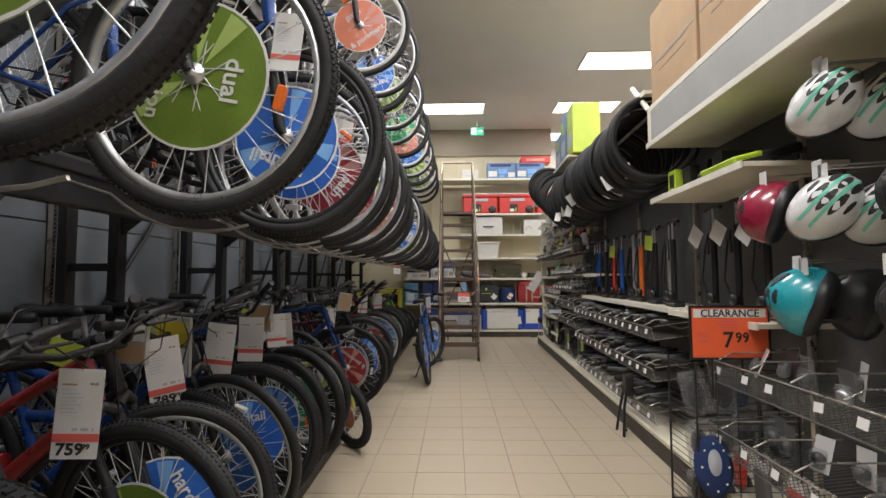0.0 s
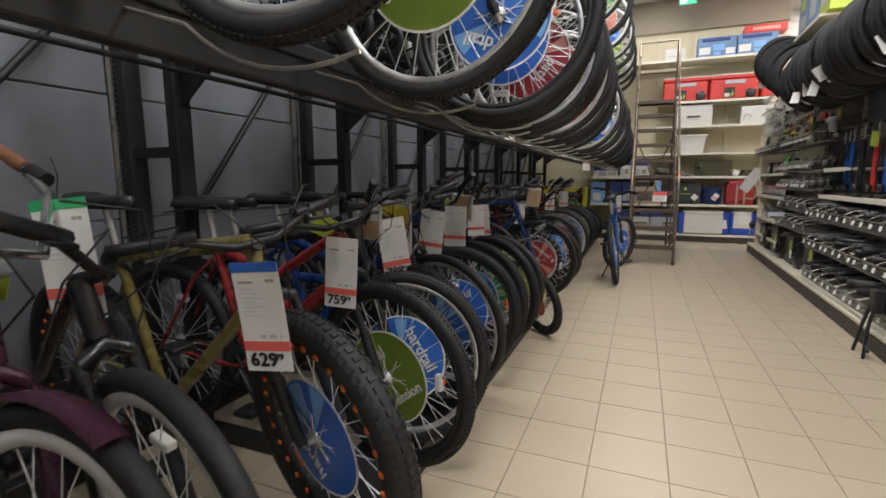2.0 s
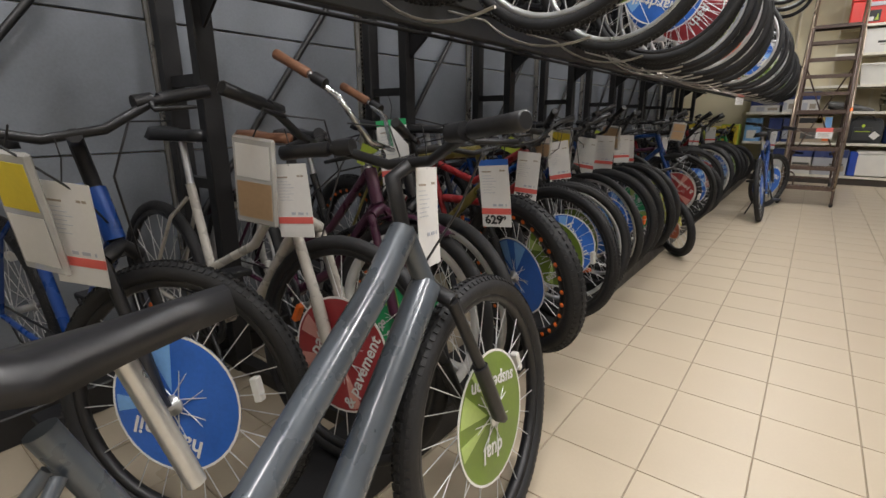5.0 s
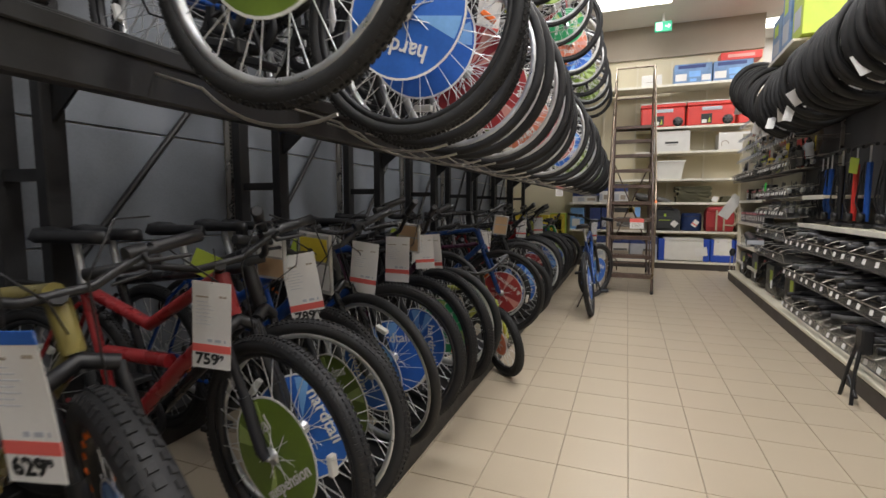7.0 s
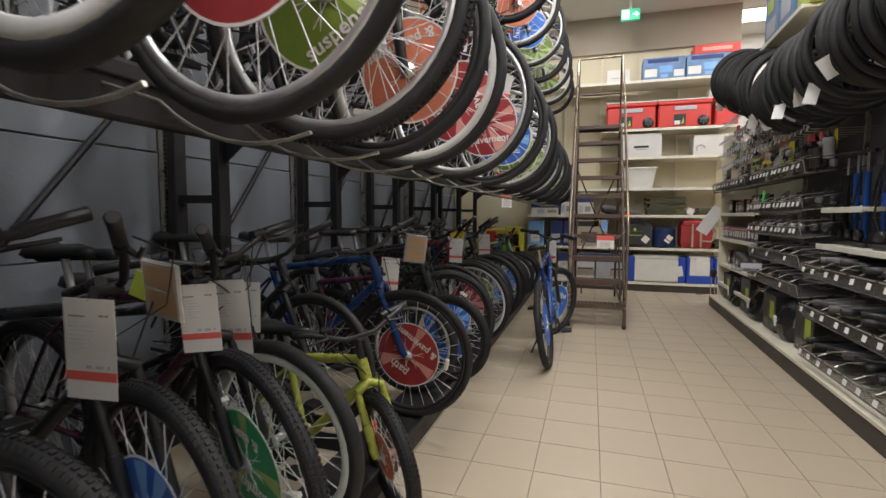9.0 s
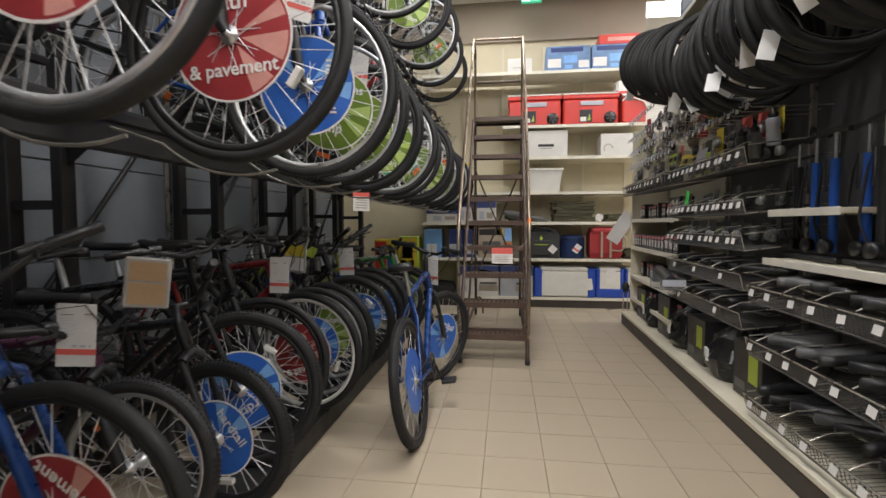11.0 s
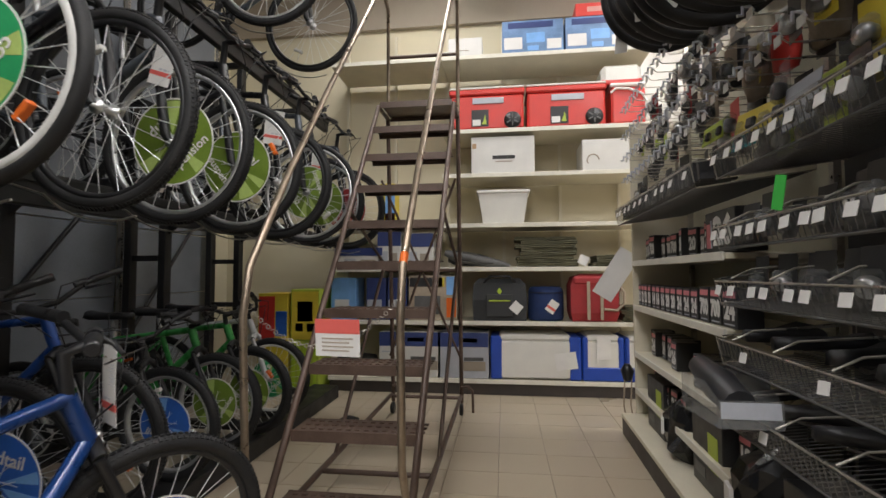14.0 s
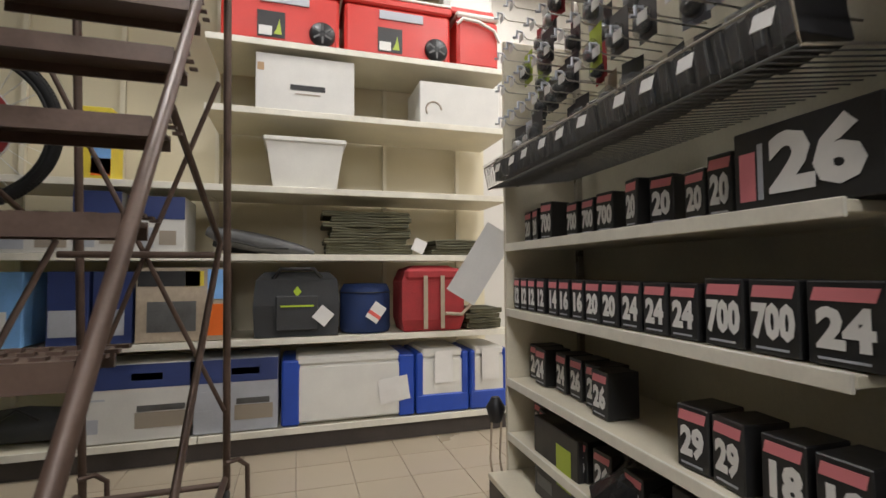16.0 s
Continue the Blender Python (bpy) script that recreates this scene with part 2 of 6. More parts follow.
# ---- mesh helpers ----
class Geo:
    """Vertices and faces of one mesh."""
    def __init__(self):
        self.v, self.f, self.s = [], [], []

    def add(self, verts, faces, smooth=False):
        n = len(self.v)
        self.v += [tuple(p) for p in verts]
        self.f += [tuple(i + n for i in q) for q in faces]
        self.s += [smooth] * len(faces)
        return self

    def box(self, x0, x1, y0, y1, z0, z1, b=0.0, m=None):
        """A box; b: the width of its chamfered edges."""
        if b <= 0:
            v = [(x, y, z) for z in (z0, z1) for y in (y0, y1) for x in (x0, x1)]
            f = [(0, 2, 3, 1), (4, 5, 7, 6), (0, 1, 5, 4), (2, 6, 7, 3), (0, 4, 6, 2), (1, 3, 7, 5)]
        else:
            bm = bmesh.new()
            bmesh.ops.create_cube(bm, size=1, matrix=Matrix.LocRotScale(((x0 + x1) / 2, (y0 + y1) / 2, (z0 + z1) / 2), None, (x1 - x0, y1 - y0, z1 - z0)))
            bmesh.ops.bevel(bm, geom=bm.edges[:], offset=b, segments=1, affect="EDGES")
            bm.verts.index_update()
            v = [p.co.copy() for p in bm.verts]
            f = [[p.index for p in q.verts] for q in bm.faces]
            bm.free()
        if m is not None:
            v = [m @ Vector(p) for p in v]
        return self.add(v, f)

    def tube(self, pts, r, n=8, caps=True):
        """A round bar along points; r: a radius, or one for each point."""
        pts = [Vector(p) for p in pts]
        rs = r if isinstance(r, (list, tuple)) else [r] * len(pts)
        rings, ref = [], None
        for i, p in enumerate(pts):
            d = (pts[min(i + 1, len(pts) - 1)] - pts[max(i - 1, 0)]).normalized()
            if ref is None:
                ref = d.orthogonal().normalized()
            ref = (ref - d * ref.dot(d)).normalized()
            o = d.cross(ref)
            rings.append([p + (ref * math.cos(6.28318 * k / n) + o * math.sin(6.28318 * k / n)) * rs[i] for k in range(n)])
        v = [q for ring in rings for q in ring]
        f = [(i * n + k, i * n + (k + 1) % n, (i + 1) * n + (k + 1) % n, (i + 1) * n + k) for i in range(len(pts) - 1) for k in range(n)]
        self.add(v, f, True)
        if caps:
            self.add(rings[0][::-1], [tuple(range(n))])
            self.add(rings[-1], [tuple(range(n))])
        return self

    def lathe(self, profile, n=32, m=None, closed=True, smooth=True, arc=1.0):
        """A profile of (radius, along) turned about the local y axis."""
        k = len(profile)
        steps = n if arc >= 1 else n + 1
        v = [(r * math.cos(6.28318 * arc * i / n), a, r * math.sin(6.28318 * arc * i / n)) for i in range(steps) for r, a in profile]
        if m is not None:
            v = [m @ Vector(p) for p in v]
        f = []
        for i in range(n):
            j = (i + 1) % steps
            for q in range(k if closed else k - 1):
                f.append((i * k + q, i * k + (q + 1) % k, j * k + (q + 1) % k, j * k + q))
        return self.add(v, f, smooth)

    def poly(self, pts, thick, axis=1):
        """A flat outline of (a, b) made thick along an axis."""
        n = len(pts)
        def at(p, h):
            return [(h, p[0], p[1]), (p[0], h, p[1]), (p[0], p[1], h)][axis]
        v = [at(p, -thick / 2) for p in pts] + [at(p, thick / 2) for p in pts]
        f = [tuple(range(n)), tuple(range(2 * n - 1, n - 1, -1))] + [(i, n + i, n + (i + 1) % n, (i + 1) % n) for i in range(n)]
        return self.add(v, f)

    def moved(self, m):
        self.v = [tuple(m @ Vector(p)) for p in self.v]
        return self

    def mesh(self, name):
        me = bpy.data.meshes.new(name)
        me.from_pydata(self.v, [], self.f)
        bm = bmesh.new()
        bm.from_mesh(me)
        bmesh.ops.recalc_face_normals(bm, faces=bm.faces)
        bm.to_mesh(me)
        bm.free()
        me.polygons.foreach_set("use_smooth", self.s)
        return me


MESHES = {}


def cached(key, build, name):
    if key not in MESHES:
        MESHES[key] = build().mesh(name)
    return MESHES[key]


def part(name, geo, material, parent=None, label="", m=None):
    """One mesh object, under a thing or part when parent is given."""
    me = geo.mesh(name) if isinstance(geo, Geo) else geo
    if not me.materials:
        me.materials.append(material)
    ob = new(name, me)
    if me.materials[0] != material:
        ob.material_slots[0].link = "OBJECT"
        ob.material_slots[0].material = material
    if parent is not None:
        ob.parent = parent
    if m is not None:
        ob.matrix_basis = m
    if label:
        ob["label"] = label
    return ob


def thing(name, m, label, category, group="", kind=""):
    ob = new(name)
    ob.empty_display_size = 0.1
    ob.matrix_basis = m
    return tagged(ob, label, category, group, kind)


def lettering(body, size, bold=0.015):
    """A thin mesh of words, centred, in the local xz plane, facing -y."""
    k = ("text", body, size, bold)
    if k not in MESHES:
        cu = bpy.data.curves.new("lettering", "FONT")
        cu.body, cu.size, cu.align_x, cu.align_y, cu.extrude, cu.offset = body, size, "CENTER", "CENTER", 0.0006, size * bold
        cu.resolution_u = 2
        ob = new("lettering", cu)
        me = bpy.data.meshes.new_from_object(ob.evaluated_get(bpy.context.evaluated_depsgraph_get()))
        me.transform(pose(0, 0, 0, 90))
        bpy.data.objects.remove(ob)
        bpy.data.curves.remove(cu)
        MESHES[k] = me
    return MESHES[k]


# ---- structure ----
def slab(name, x0, x1, y0, y1, z0, z1, material, label, category="wall"):
    return tagged(part(name, Geo().box(x0, x1, y0, y1, z0, z1), material), label, category, kind="structure")


X0, X1, Y0, Y1 = -2.0, 8.0, -8.0, 8.8
slab("ceiling", X0 - 0.2, X1 + 0.2, Y0 - 0.2, 10.7, CEIL, CEIL + 0.15, M["ceiling"], "off-white painted flat plaster ceiling", "ceiling")
slab("wall_west", X0 - 0.2, X0, Y0, 10.5, -0.1, CEIL, M["beige"], "plain beige painted store side wall")
slab("wall_south", X0, X1, Y0 - 0.2, Y0, -0.1, CEIL, M["white_wall"], "plain pale store wall behind the aisle")
slab("wall_east", X1, X1 + 0.2, Y0, 10.5, -0.1, CEIL, M["white_wall"], "plain pale wall of the far aisle")
slab("wall_north", X0, 2.75, Y1, Y1 + 0.2, -0.1, 4.0, M["beige"], "beige wall behind the stock shelves")
slab("wall_far", 2.75, X1, 10.3, 10.5, -0.1, CEIL, M["white_wall"], "plain pale wall far behind the aisle end")
slab("trim", X0, 2.75, Y1 - 0.06, Y1 + 0.2, 4.0, CEIL, M["bulkhead"], "brown-grey bulkhead band above the beige wall", "bulkhead")
floor = slab("floor", X0 - 0.2, X1 + 0.2, Y0 - 0.2, 10.7, -0.1, -0.006, M["grout"], "beige square ceramic tile floor with dark joints", "floor")
# a panel for every lamp, the unseen added ones too
for px, py in PANELS:
    th = thing("ceiling_light", pose(px, py, CEIL), "white rectangular fluorescent panel set in the ceiling", "ceiling light", "ceiling light panels")
    part("diffuser", Geo().box(-0.59, 0.59, -0.29, 0.29, -0.012, -0.002), M["glow"], th)
    g = Geo()
    for s in (-1, 1):
        g.box(s * 0.6 - 0.012, s * 0.6 + 0.012, -0.31, 0.31, -0.02, 0.0)
        g.box(-0.588, 0.588, s * 0.3 - 0.01, s * 0.3 + 0.01, -0.02, 0.0)
    part("frame", g, M["shelf_edge"], th)

# grey steel back panels and slotted strips behind the bicycles
PANEL_Y = [-4.12 + 1.23 * i for i in range(11)]
for i, y in enumerate(PANEL_Y[:-1]):
    th = thing("back_panel", pose(-1.80, y, 0), "dark grey steel back panel of the bicycle rack", "wall panel", "grey back panels")
    part("sheet", Geo().box(-0.012, 0.0, 0.012, 1.218, 0.0, 1.0, 0.004), M["panel_grey"], th)
    part("sheet", Geo().box(-0.012, 0.004, 0.012, 1.218, 1.004, 1.56, 0.004), M["panel_grey"], th)
    part("sheet", Geo().box(-0.012, 0.0, 0.012, 1.218, 1.568, 3.9, 0.004), M["panel_grey"], th)
for y in PANEL_Y:
    th = thing("slotted_upright", pose(-1.79, y, 0), "pale slotted steel upright between the grey panels", "upright", "slotted uprights")
    part("post", Geo().box(0, 0.03, -0.014, 0.014, 0, 3.9), M["bare_steel"], th)
    g = Geo()
    for k in range(150):
        g.box(0.029, 0.0315, -0.005, 0.005, 0.1 + k * 0.025, 0.114 + k * 0.025)
    tagged(part("slot_row", g, M["black_ink"], th), kind="stuff")


# ---- bicycle rack ----
RACK_Y = [-4.12 + 1.23 * i + 0.02 for i in range(1, 10)] + [8.02]
for y in RACK_Y:
    th = thing("rack_frame", pose(0, y, 0), "black steel upright frame of the bicycle rack", "rack frame", "bicycle rack frames")
    for x in (-1.70, -1.40):
        part("post", Geo().box(x - 0.03, x + 0.03, -0.04, 0.04, 0, 3.3, 0.004), M["black_steel"], th)
    for z in (0.25, 0.85, 1.28, 2.1, 2.8):
        part("rung", cached("rung", lambda: Geo().box(-1.67, -1.43, -0.018, 0.018, 0, 0.045), "rung"), M["black_steel"], th, "", pose(0, 0, z))
    for z in (1.43, 2.605):
        part("arm", Geo().box(-1.37, -0.49, -0.02, 0.02, z + 0.2, z + 0.243, 0.004), M["black_steel"], th)
        part("gusset", Geo().poly([(-1.37, z + 0.06), (-1.37, z + 0.198), (-1.19, z + 0.198)], 0.012), M["black_steel"], th)
    if y < 7:
        part("brace", Geo().tube([(-1.755, 0.02, 0.62), (-1.755, 0.98, 1.80)], 0.016, 6), M["black_steel"], th)
for z, x in ((1.425, -0.43), (2.60, -0.48)):
    th = thing("rack_beam", pose(x, 0, z), "long black steel beam carrying upper bicycles", "rack beam", "bicycle rack beams")
    part("web", Geo().box(-0.05, 0, -4.2, 8.06, 0.0, 0.13, 0.005), M["black_steel"], th)
    part("lip", Geo().box(0.002, 0.012, -4.2, 8.06, 0.085, 0.12, 0.003), M["black_steel"], th)
    part("rear_bar", Geo().tube([(-0.77, -4.2, 0.17), (-0.77, 8.06, 0.17)], 0.012, 6), M["black_steel"], th)
th = thing("floor_rail", pose(0, 0, 0), "low black steel floor rail under bicycle wheels", "floor rail")
part("channel", Geo().box(-0.56, -0.31, -4.2, 7.95, 0.0, 0.12, 0.006), M["black_steel"], th)
part("rear_rail", Geo().box(-1.62, -1.52, -4.2, 7.95, 0.0, 0.12, 0.006), M["black_steel"], th)
for y in RACK_Y:
    part("cross_tie", Geo().box(-1.52, -0.56, y - 0.03, y + 0.03, 0.0, 0.06), M["black_steel"], th)


# ---- bicycles ----
def g_tyre(R, r, knobs):
    prof = [(R - r + r * math.cos(6.28318 * k / 10), r * 1.05 * math.sin(6.28318 * k / 10)) for k in range(10)]
    g = Geo().lathe(prof, 44)
    if knobs:
        n = int(6.28318 * R / (r * 0.72))
        for i in range(n):
            a = 6.28318 * i / n
            for off, tilt in ((-0.62, 0.45), (0.0, 0.0), (0.62, -0.45)):
                q = Matrix.Rotation(-a - (0.5 * 6.28318 / n if off == 0 else 0), 4, "Y") @ Matrix.Translation((R - r + r * math.cos(off * 1.2), r * math.sin(off * 1.2), 0)) @ Matrix.Rotation(off * 1.2, 4, "Z")
                g.box(-0.003, 0.0028, -r * 0.2, r * 0.2, -r * 0.2, r * 0.2, m=q)
    return g


def g_rim(R, r, wide):
    a = R - 1.75 * r
    return Geo().lathe([(a, -r * 0.62), (a, r * 0.62), (a - wide, r * 0.5), (a - wide - 0.004, 0), (a - wide, -r * 0.5)], 44)


def g_spokes(R, r, wide, count=28):
    g, rim = Geo(), R - 1.75 * r - wide + 0.003
    for i in range(count):
        a = 6.28318 * i / count
        b = a + (0.55 if i % 4 < 2 else -0.55)
        s = 0.028 if i % 2 else -0.028
        g.tube([(0.024 * math.cos(b), s, 0.024 * math.sin(b)), (rim * math.cos(a), s * 0.12, rim * math.sin(a))], 0.0015, 4, False)
    return g


def g_hub():
    g = Geo().lathe([(0.0, -0.05), (0.009, -0.05), (0.009, -0.036), (0.026, -0.034), (0.026, -0.028), (0.014, -0.024), (0.014, 0.024), (0.026, 0.028), (0.026, 0.034), (0.009, 0.036), (0.009, 0.05), (0.0, 0.05)], 14, closed=False)
    return g


def g_disc(rad):
    return Geo().lathe([(0.0, -0.001), (rad, -0.001), (rad, 0.001), (0.0, 0.001)], 36, closed=False, smooth=False)


def g_ring(r0, r1):
    return Geo().lathe([(r0, -0.0014), (r1, -0.0014), (r1, 0.0014), (r0, 0.0014)], 36, smooth=False)


def g_wedges(rad, seed):
    rng = random.Random(seed)
    g = Geo()
    for k in range(3):
        a, w = rng.uniform(0, 6.28), rng.uniform(0.25, 0.5)
        p = [(0.03 * math.cos(a), 0.03 * math.sin(a))] + [(rad * 0.93 * math.cos(a + w * (t - 0.5)), rad * 0.93 * math.sin(a + w * (t - 0.5))) for t in (0, 0.33, 0.66, 1)]
        g.poly(p, 0.0034)
    return g


DISC = {"green": ("d_green", "d_lime"), "teal": ("d_teal", "d_lime"), "blue": ("d_blue", "d_sky"), "red": ("d_red", "d_pink"), "pink": ("d_salmon", "d_pink"), "salmon": ("d_salmon", "d_salmon")}
WORDS = {"green": "dual suspension", "teal": "comfort & ease", "blue": "hardtail", "red": "path & pavement", "pink": "path & pavement"}
KINDS = {  # wheel radius, tyre radius, knobs, rim depth
    "mtb": (0.35, 0.025, True, 0.016), "city": (0.352, 0.021, False, 0.018), "cruiser": (0.345, 0.024, False, 0.032),
    "trail": (0.33, 0.021, True, 0.016), "road": (0.335, 0.017, False, 0.018), "comfort": (0.335, 0.0185, False, 0.026),
    "fat": (0.36, 0.04, True, 0.035), "electric": (0.372, 0.028, True, 0.016), "kid": (0.25, 0.028, True, 0.014), "junior": (0.29, 0.025, True, 0.016),
}


def put_wheel(th, name, kind, x, rim, disc, seed, steer=None):
    R, r, knobs, wide = KINDS[kind]
    base = Matrix.Translation((x, 0, R)) @ Matrix.Rotation(seed * 1.7, 4, "Y")
    tyre = part(name, cached(("tyre", kind), lambda: g_tyre(R, r, knobs), "tyre"), M["rubber"], th, "black rubber tyre", base)
    part("rim", cached(("rim", kind), lambda: g_rim(R, r, wide), "rim"), M[rim], tyre)
    part("spokes", cached(("spokes", kind), lambda: g_spokes(R, r, wide), "spokes"), M["spoke"], tyre)
    part("hub", cached("hub", g_hub, "hub"), M["alloy"], tyre)
    if kind == "fat":
        for q in range(30):
            a = 6.28318 * q / 30
            rr = R - 1.75 * r - wide * 0.5
            part("rim_hole", cached("rim_hole", lambda: Geo().lathe([(0.0, -0.0275), (0.0095, -0.0265), (0.0095, 0.0265), (0.0, 0.0275)], 8, closed=False), "rim_hole"), M["orange"], tyre, "", pose(rr * math.cos(a), 0, rr * math.sin(a)))
    part("reflector", cached(("reflector", kind), lambda: Geo().box(-0.03, 0.03, -0.012, 0.012, 0.6 * R - 0.008, 0.6 * R + 0.012, 0.003), "reflector"), M["orange" if seed % 3 == 0 else "white_plastic"], tyre, "", Matrix.Rotation(seed * 2.1, 4, "Y"))
    if disc:
        rad = 0.176 if R > 0.31 else 0.145 if R > 0.26 else 0.1
        a, b = DISC[disc]
        off = Matrix.Translation((0, -0.022, 0))
        d = part("spoke_card", cached(("disc", rad), lambda: g_disc(rad), "spoke_card"), M[a], tyre, "round printed %s card in the spokes" % ("red" if disc in ("pink", "salmon") else disc), off)
        return tyre, d, rad, disc, seed
    return tyre, None, 0, None, seed


def dress_disc(tyre, rad, disc, seed):
    """White border, pale rays and printed words on the spoke card."""
    off = Matrix.Translation((0, -0.022, 0))
    part("card_border", cached(("ring", rad), lambda: g_ring(rad - 0.006, rad), "card_border"), M["paper"], tyre, "", off)
    if disc != "salmon":
        part("card_print", cached(("wedge", rad, seed % 4), lambda: g_wedges(rad, seed % 4), "card_print"), M[DISC[disc][1]], tyre, "", off)
        w = WORDS[disc]
        one, _, two = w.partition(" ")
        off2 = Matrix.Translation((0, -0.0255, 0))
        part("card_word", lettering(one, 0.05 * rad / 0.138), M["paper"], tyre, "", off2 @ pose(0.0, 0, rad * 0.5))
        if two:
            part("card_word", lettering(two, 0.042 * rad / 0.138), M["paper"], tyre, "", off2 @ pose(0.0, 0, -rad * 0.5))


def g_frame(kind, style):
    R = KINDS[kind][0]
    k = R / 0.345
    rh = (-1.06 * k, 0, R)
    bb = (-0.64 * k, 0, R * 0.86)
    h0, h1 = (-0.165 * k, 0, R + 0.385 * k), (-0.21 * k, 0, R + 0.505 * k)
    st = (-0.80 * k, 0, R + 0.43 * k)
    t = 0.019 if kind != "fat" else 0.024
    g = Geo().tube([h0, h1], 0.024, 10)
    if style == "step":
        g.tube([h0, (-0.40 * k, 0, R + 0.09 * k), bb], 0.021, 10)
        g.tube([h1, (-0.42 * k, 0, R + 0.26 * k), (-0.70 * k, 0, R + 0.13 * k)], 0.016, 10)
    elif style == "big":
        g.tube([h0, (bb[0] + 0.05, 0, bb[2] + 0.05), bb], 0.036, 14)
        g.tube([h1, (-0.30 * k, 0, R + 0.43 * k), (-0.73 * k, 0, R + 0.14 * k)], 0.031, 14)
    elif style == "dual":
        g.tube([h0, (-0.36 * k, 0, R + 0.22 * k), bb], 0.026, 10)
        g.tube([h1, (-0.5 * k, 0, R + 0.33 * k), st], 0.021, 10)
        g.tube([(-0.42 * k, 0, R + 0.22 * k), (-0.70 * k, 0, R + 0.22 * k)], 0.024, 10)
    else:
        g.tube([h0, (bb[0] + 0.03, 0, bb[2] + 0.02), bb], 0.022, 10)
        g.tube([h1, st], t, 10)
    g.tube([bb, st], 0.017, 10)
    for s in (-1, 1):
        g.tube([(bb[0], s * 0.03, bb[2]), (bb[0] - 0.1, s * 0.05, bb[2] + 0.01), (rh[0], s * 0.062, rh[2])], 0.010, 6)
        g.tube([(st[0], s * 0.015, st[2] - 0.05), (st[0] - 0.08, s * 0.045, st[2] - 0.13), (rh[0], s * 0.062, rh[2])], 0.008, 6)
    g.tube([(bb[0], -0.036, bb[2]), (bb[0], 0.036, bb[2])], 0.022, 10)
    return g


def g_fork(kind):
    R, r = KINDS[kind][0], KINDS[kind][1]
    k, w = R / 0.345, r + 0.026
    g = Geo()
    c = (-0.15 * k, 0, R + 0.345 * k)
    g.tube([(c[0] + 0.004, -w, c[2]), (c[0], 0, c[2] + 0.03), (c[0] + 0.004, w, c[2])], 0.019, 8)
    g.tube([c, (-0.21 * k, 0, R + 0.505 * k)], 0.015, 8)
    for s in (-1, 1):
        g.tube([(0.0, s * w, R), (-0.02 * k, s * w, R + 0.02), (-0.075 * k, s * w, R + 0.17 * k)], [0.013, 0.019, 0.019], 8)
        g.tube([(-0.07 * k, s * w, R + 0.16 * k), c[:1] + (s * w,) + c[2:]], 0.014 if kind in ("mtb", "fat", "junior", "electric") else 0.016, 8)
    return g


def g_bar(style, k, R, up=0.0):
    x, z = -0.20 * k, R + 0.60 * k + up
    if style == "swept":
        pts = [(x - 0.30, -0.2, z + 0.29), (x - 0.17, -0.19, z + 0.23), (x - 0.06, -0.16, z + 0.16), (x + 0.03, -0.08, z + 0.03), (x + 0.03, 0.08, z + 0.03), (x - 0.06, 0.16, z + 0.16), (x - 0.17, 0.19, z + 0.23), (x - 0.30, 0.2, z + 0.29)]
        ends = [(pts[0], pts[1]), (pts[-1], pts[-2])]
    else:
        w = 0.32 * min(1, k + 0.05)
        pts = [(x - 0.05, -w, z + 0.055), (x - 0.0, -0.18, z + 0.05), (x + 0.03, -0.06, z + 0.005), (x + 0.03, 0.06, z + 0.005), (x, 0.18, z + 0.05), (x - 0.05, w, z + 0.055)]
        ends = [(pts[0], (pts[0][0] + 0.035, pts[0][1] * 0.63, pts[0][2] - 0.002)), (pts[-1], (pts[-1][0] + 0.035, pts[-1][1] * 0.63, pts[-1][2] - 0.002))]
    g = Geo().tube(pts, 0.0115, 8)
    g.tube([(-0.21 * k, 0, R + 0.5 * k), (-0.222 * k, 0, z - 0.02), (x + 0.04, 0, z + 0.003)], 0.017, 8)
    return g, ends


def g_grip(a, b):
    a, b = Vector(a), Vector(b)
    d = (b - a)
    return Geo().tube([a - d * 0.02, a, a + d * 0.5, b, b + d * 0.06], [0.014, 0.0175, 0.016, 0.0175, 0.015], 10)


def g_lever(a, b, s):
    a, b = Vector(a), Vector(b)
    d = (b - a)
    p = b + d * 0.25
    return Geo().tube([p, p + Vector((0.04, 0, -0.02)), a + d * 0.45 + Vector((0.06, 0, -0.03))], [0.012, 0.007, 0.005], 6).tube([p - d * 0.06, p + d * 0.3], 0.019, 8)


def g_saddle(k, R, wide):
    x, z = -0.84 * k, R + 0.60 * k
    v, f = [], []
    prof = [(0.15, 0.018), (0.08, 0.026), (0.0, 0.045), (-0.08, 0.072 * wide), (-0.12, 0.07 * wide), (-0.135, 0.045 * wide)]
    for px, w in prof:
        for a in (-1, -0.75, 0, 0.75, 1):
            v.append((x + px, a * w, z + (0.025 if abs(a) < 0.5 else 0.018 if abs(a) < 0.9 else -0.018) + (0.012 if px < -0.1 else 0)))
    for i in range(5):
        for j in range(4):
            f.append((i * 5 + j, i * 5 + j + 1, i * 5 + j + 6, i * 5 + j + 5))
        f.append((i * 5, (i + 1) * 5, (i + 1) * 5 + 4, i * 5 + 4))
    f += [(0, 1, 2, 3, 4), (25, 26, 27, 28, 29)]
    return Geo().add(v, f, True)


def g_post(k, R):
    return Geo().tube([(-0.79 * k, 0, R + 0.40 * k), (-0.835 * k, 0, R + 0.60 * k)], 0.0135, 8).tube([(-0.93 * k, 0, R + 0.585 * k), (-0.74 * k, 0, R + 0.585 * k)], 0.006, 6)


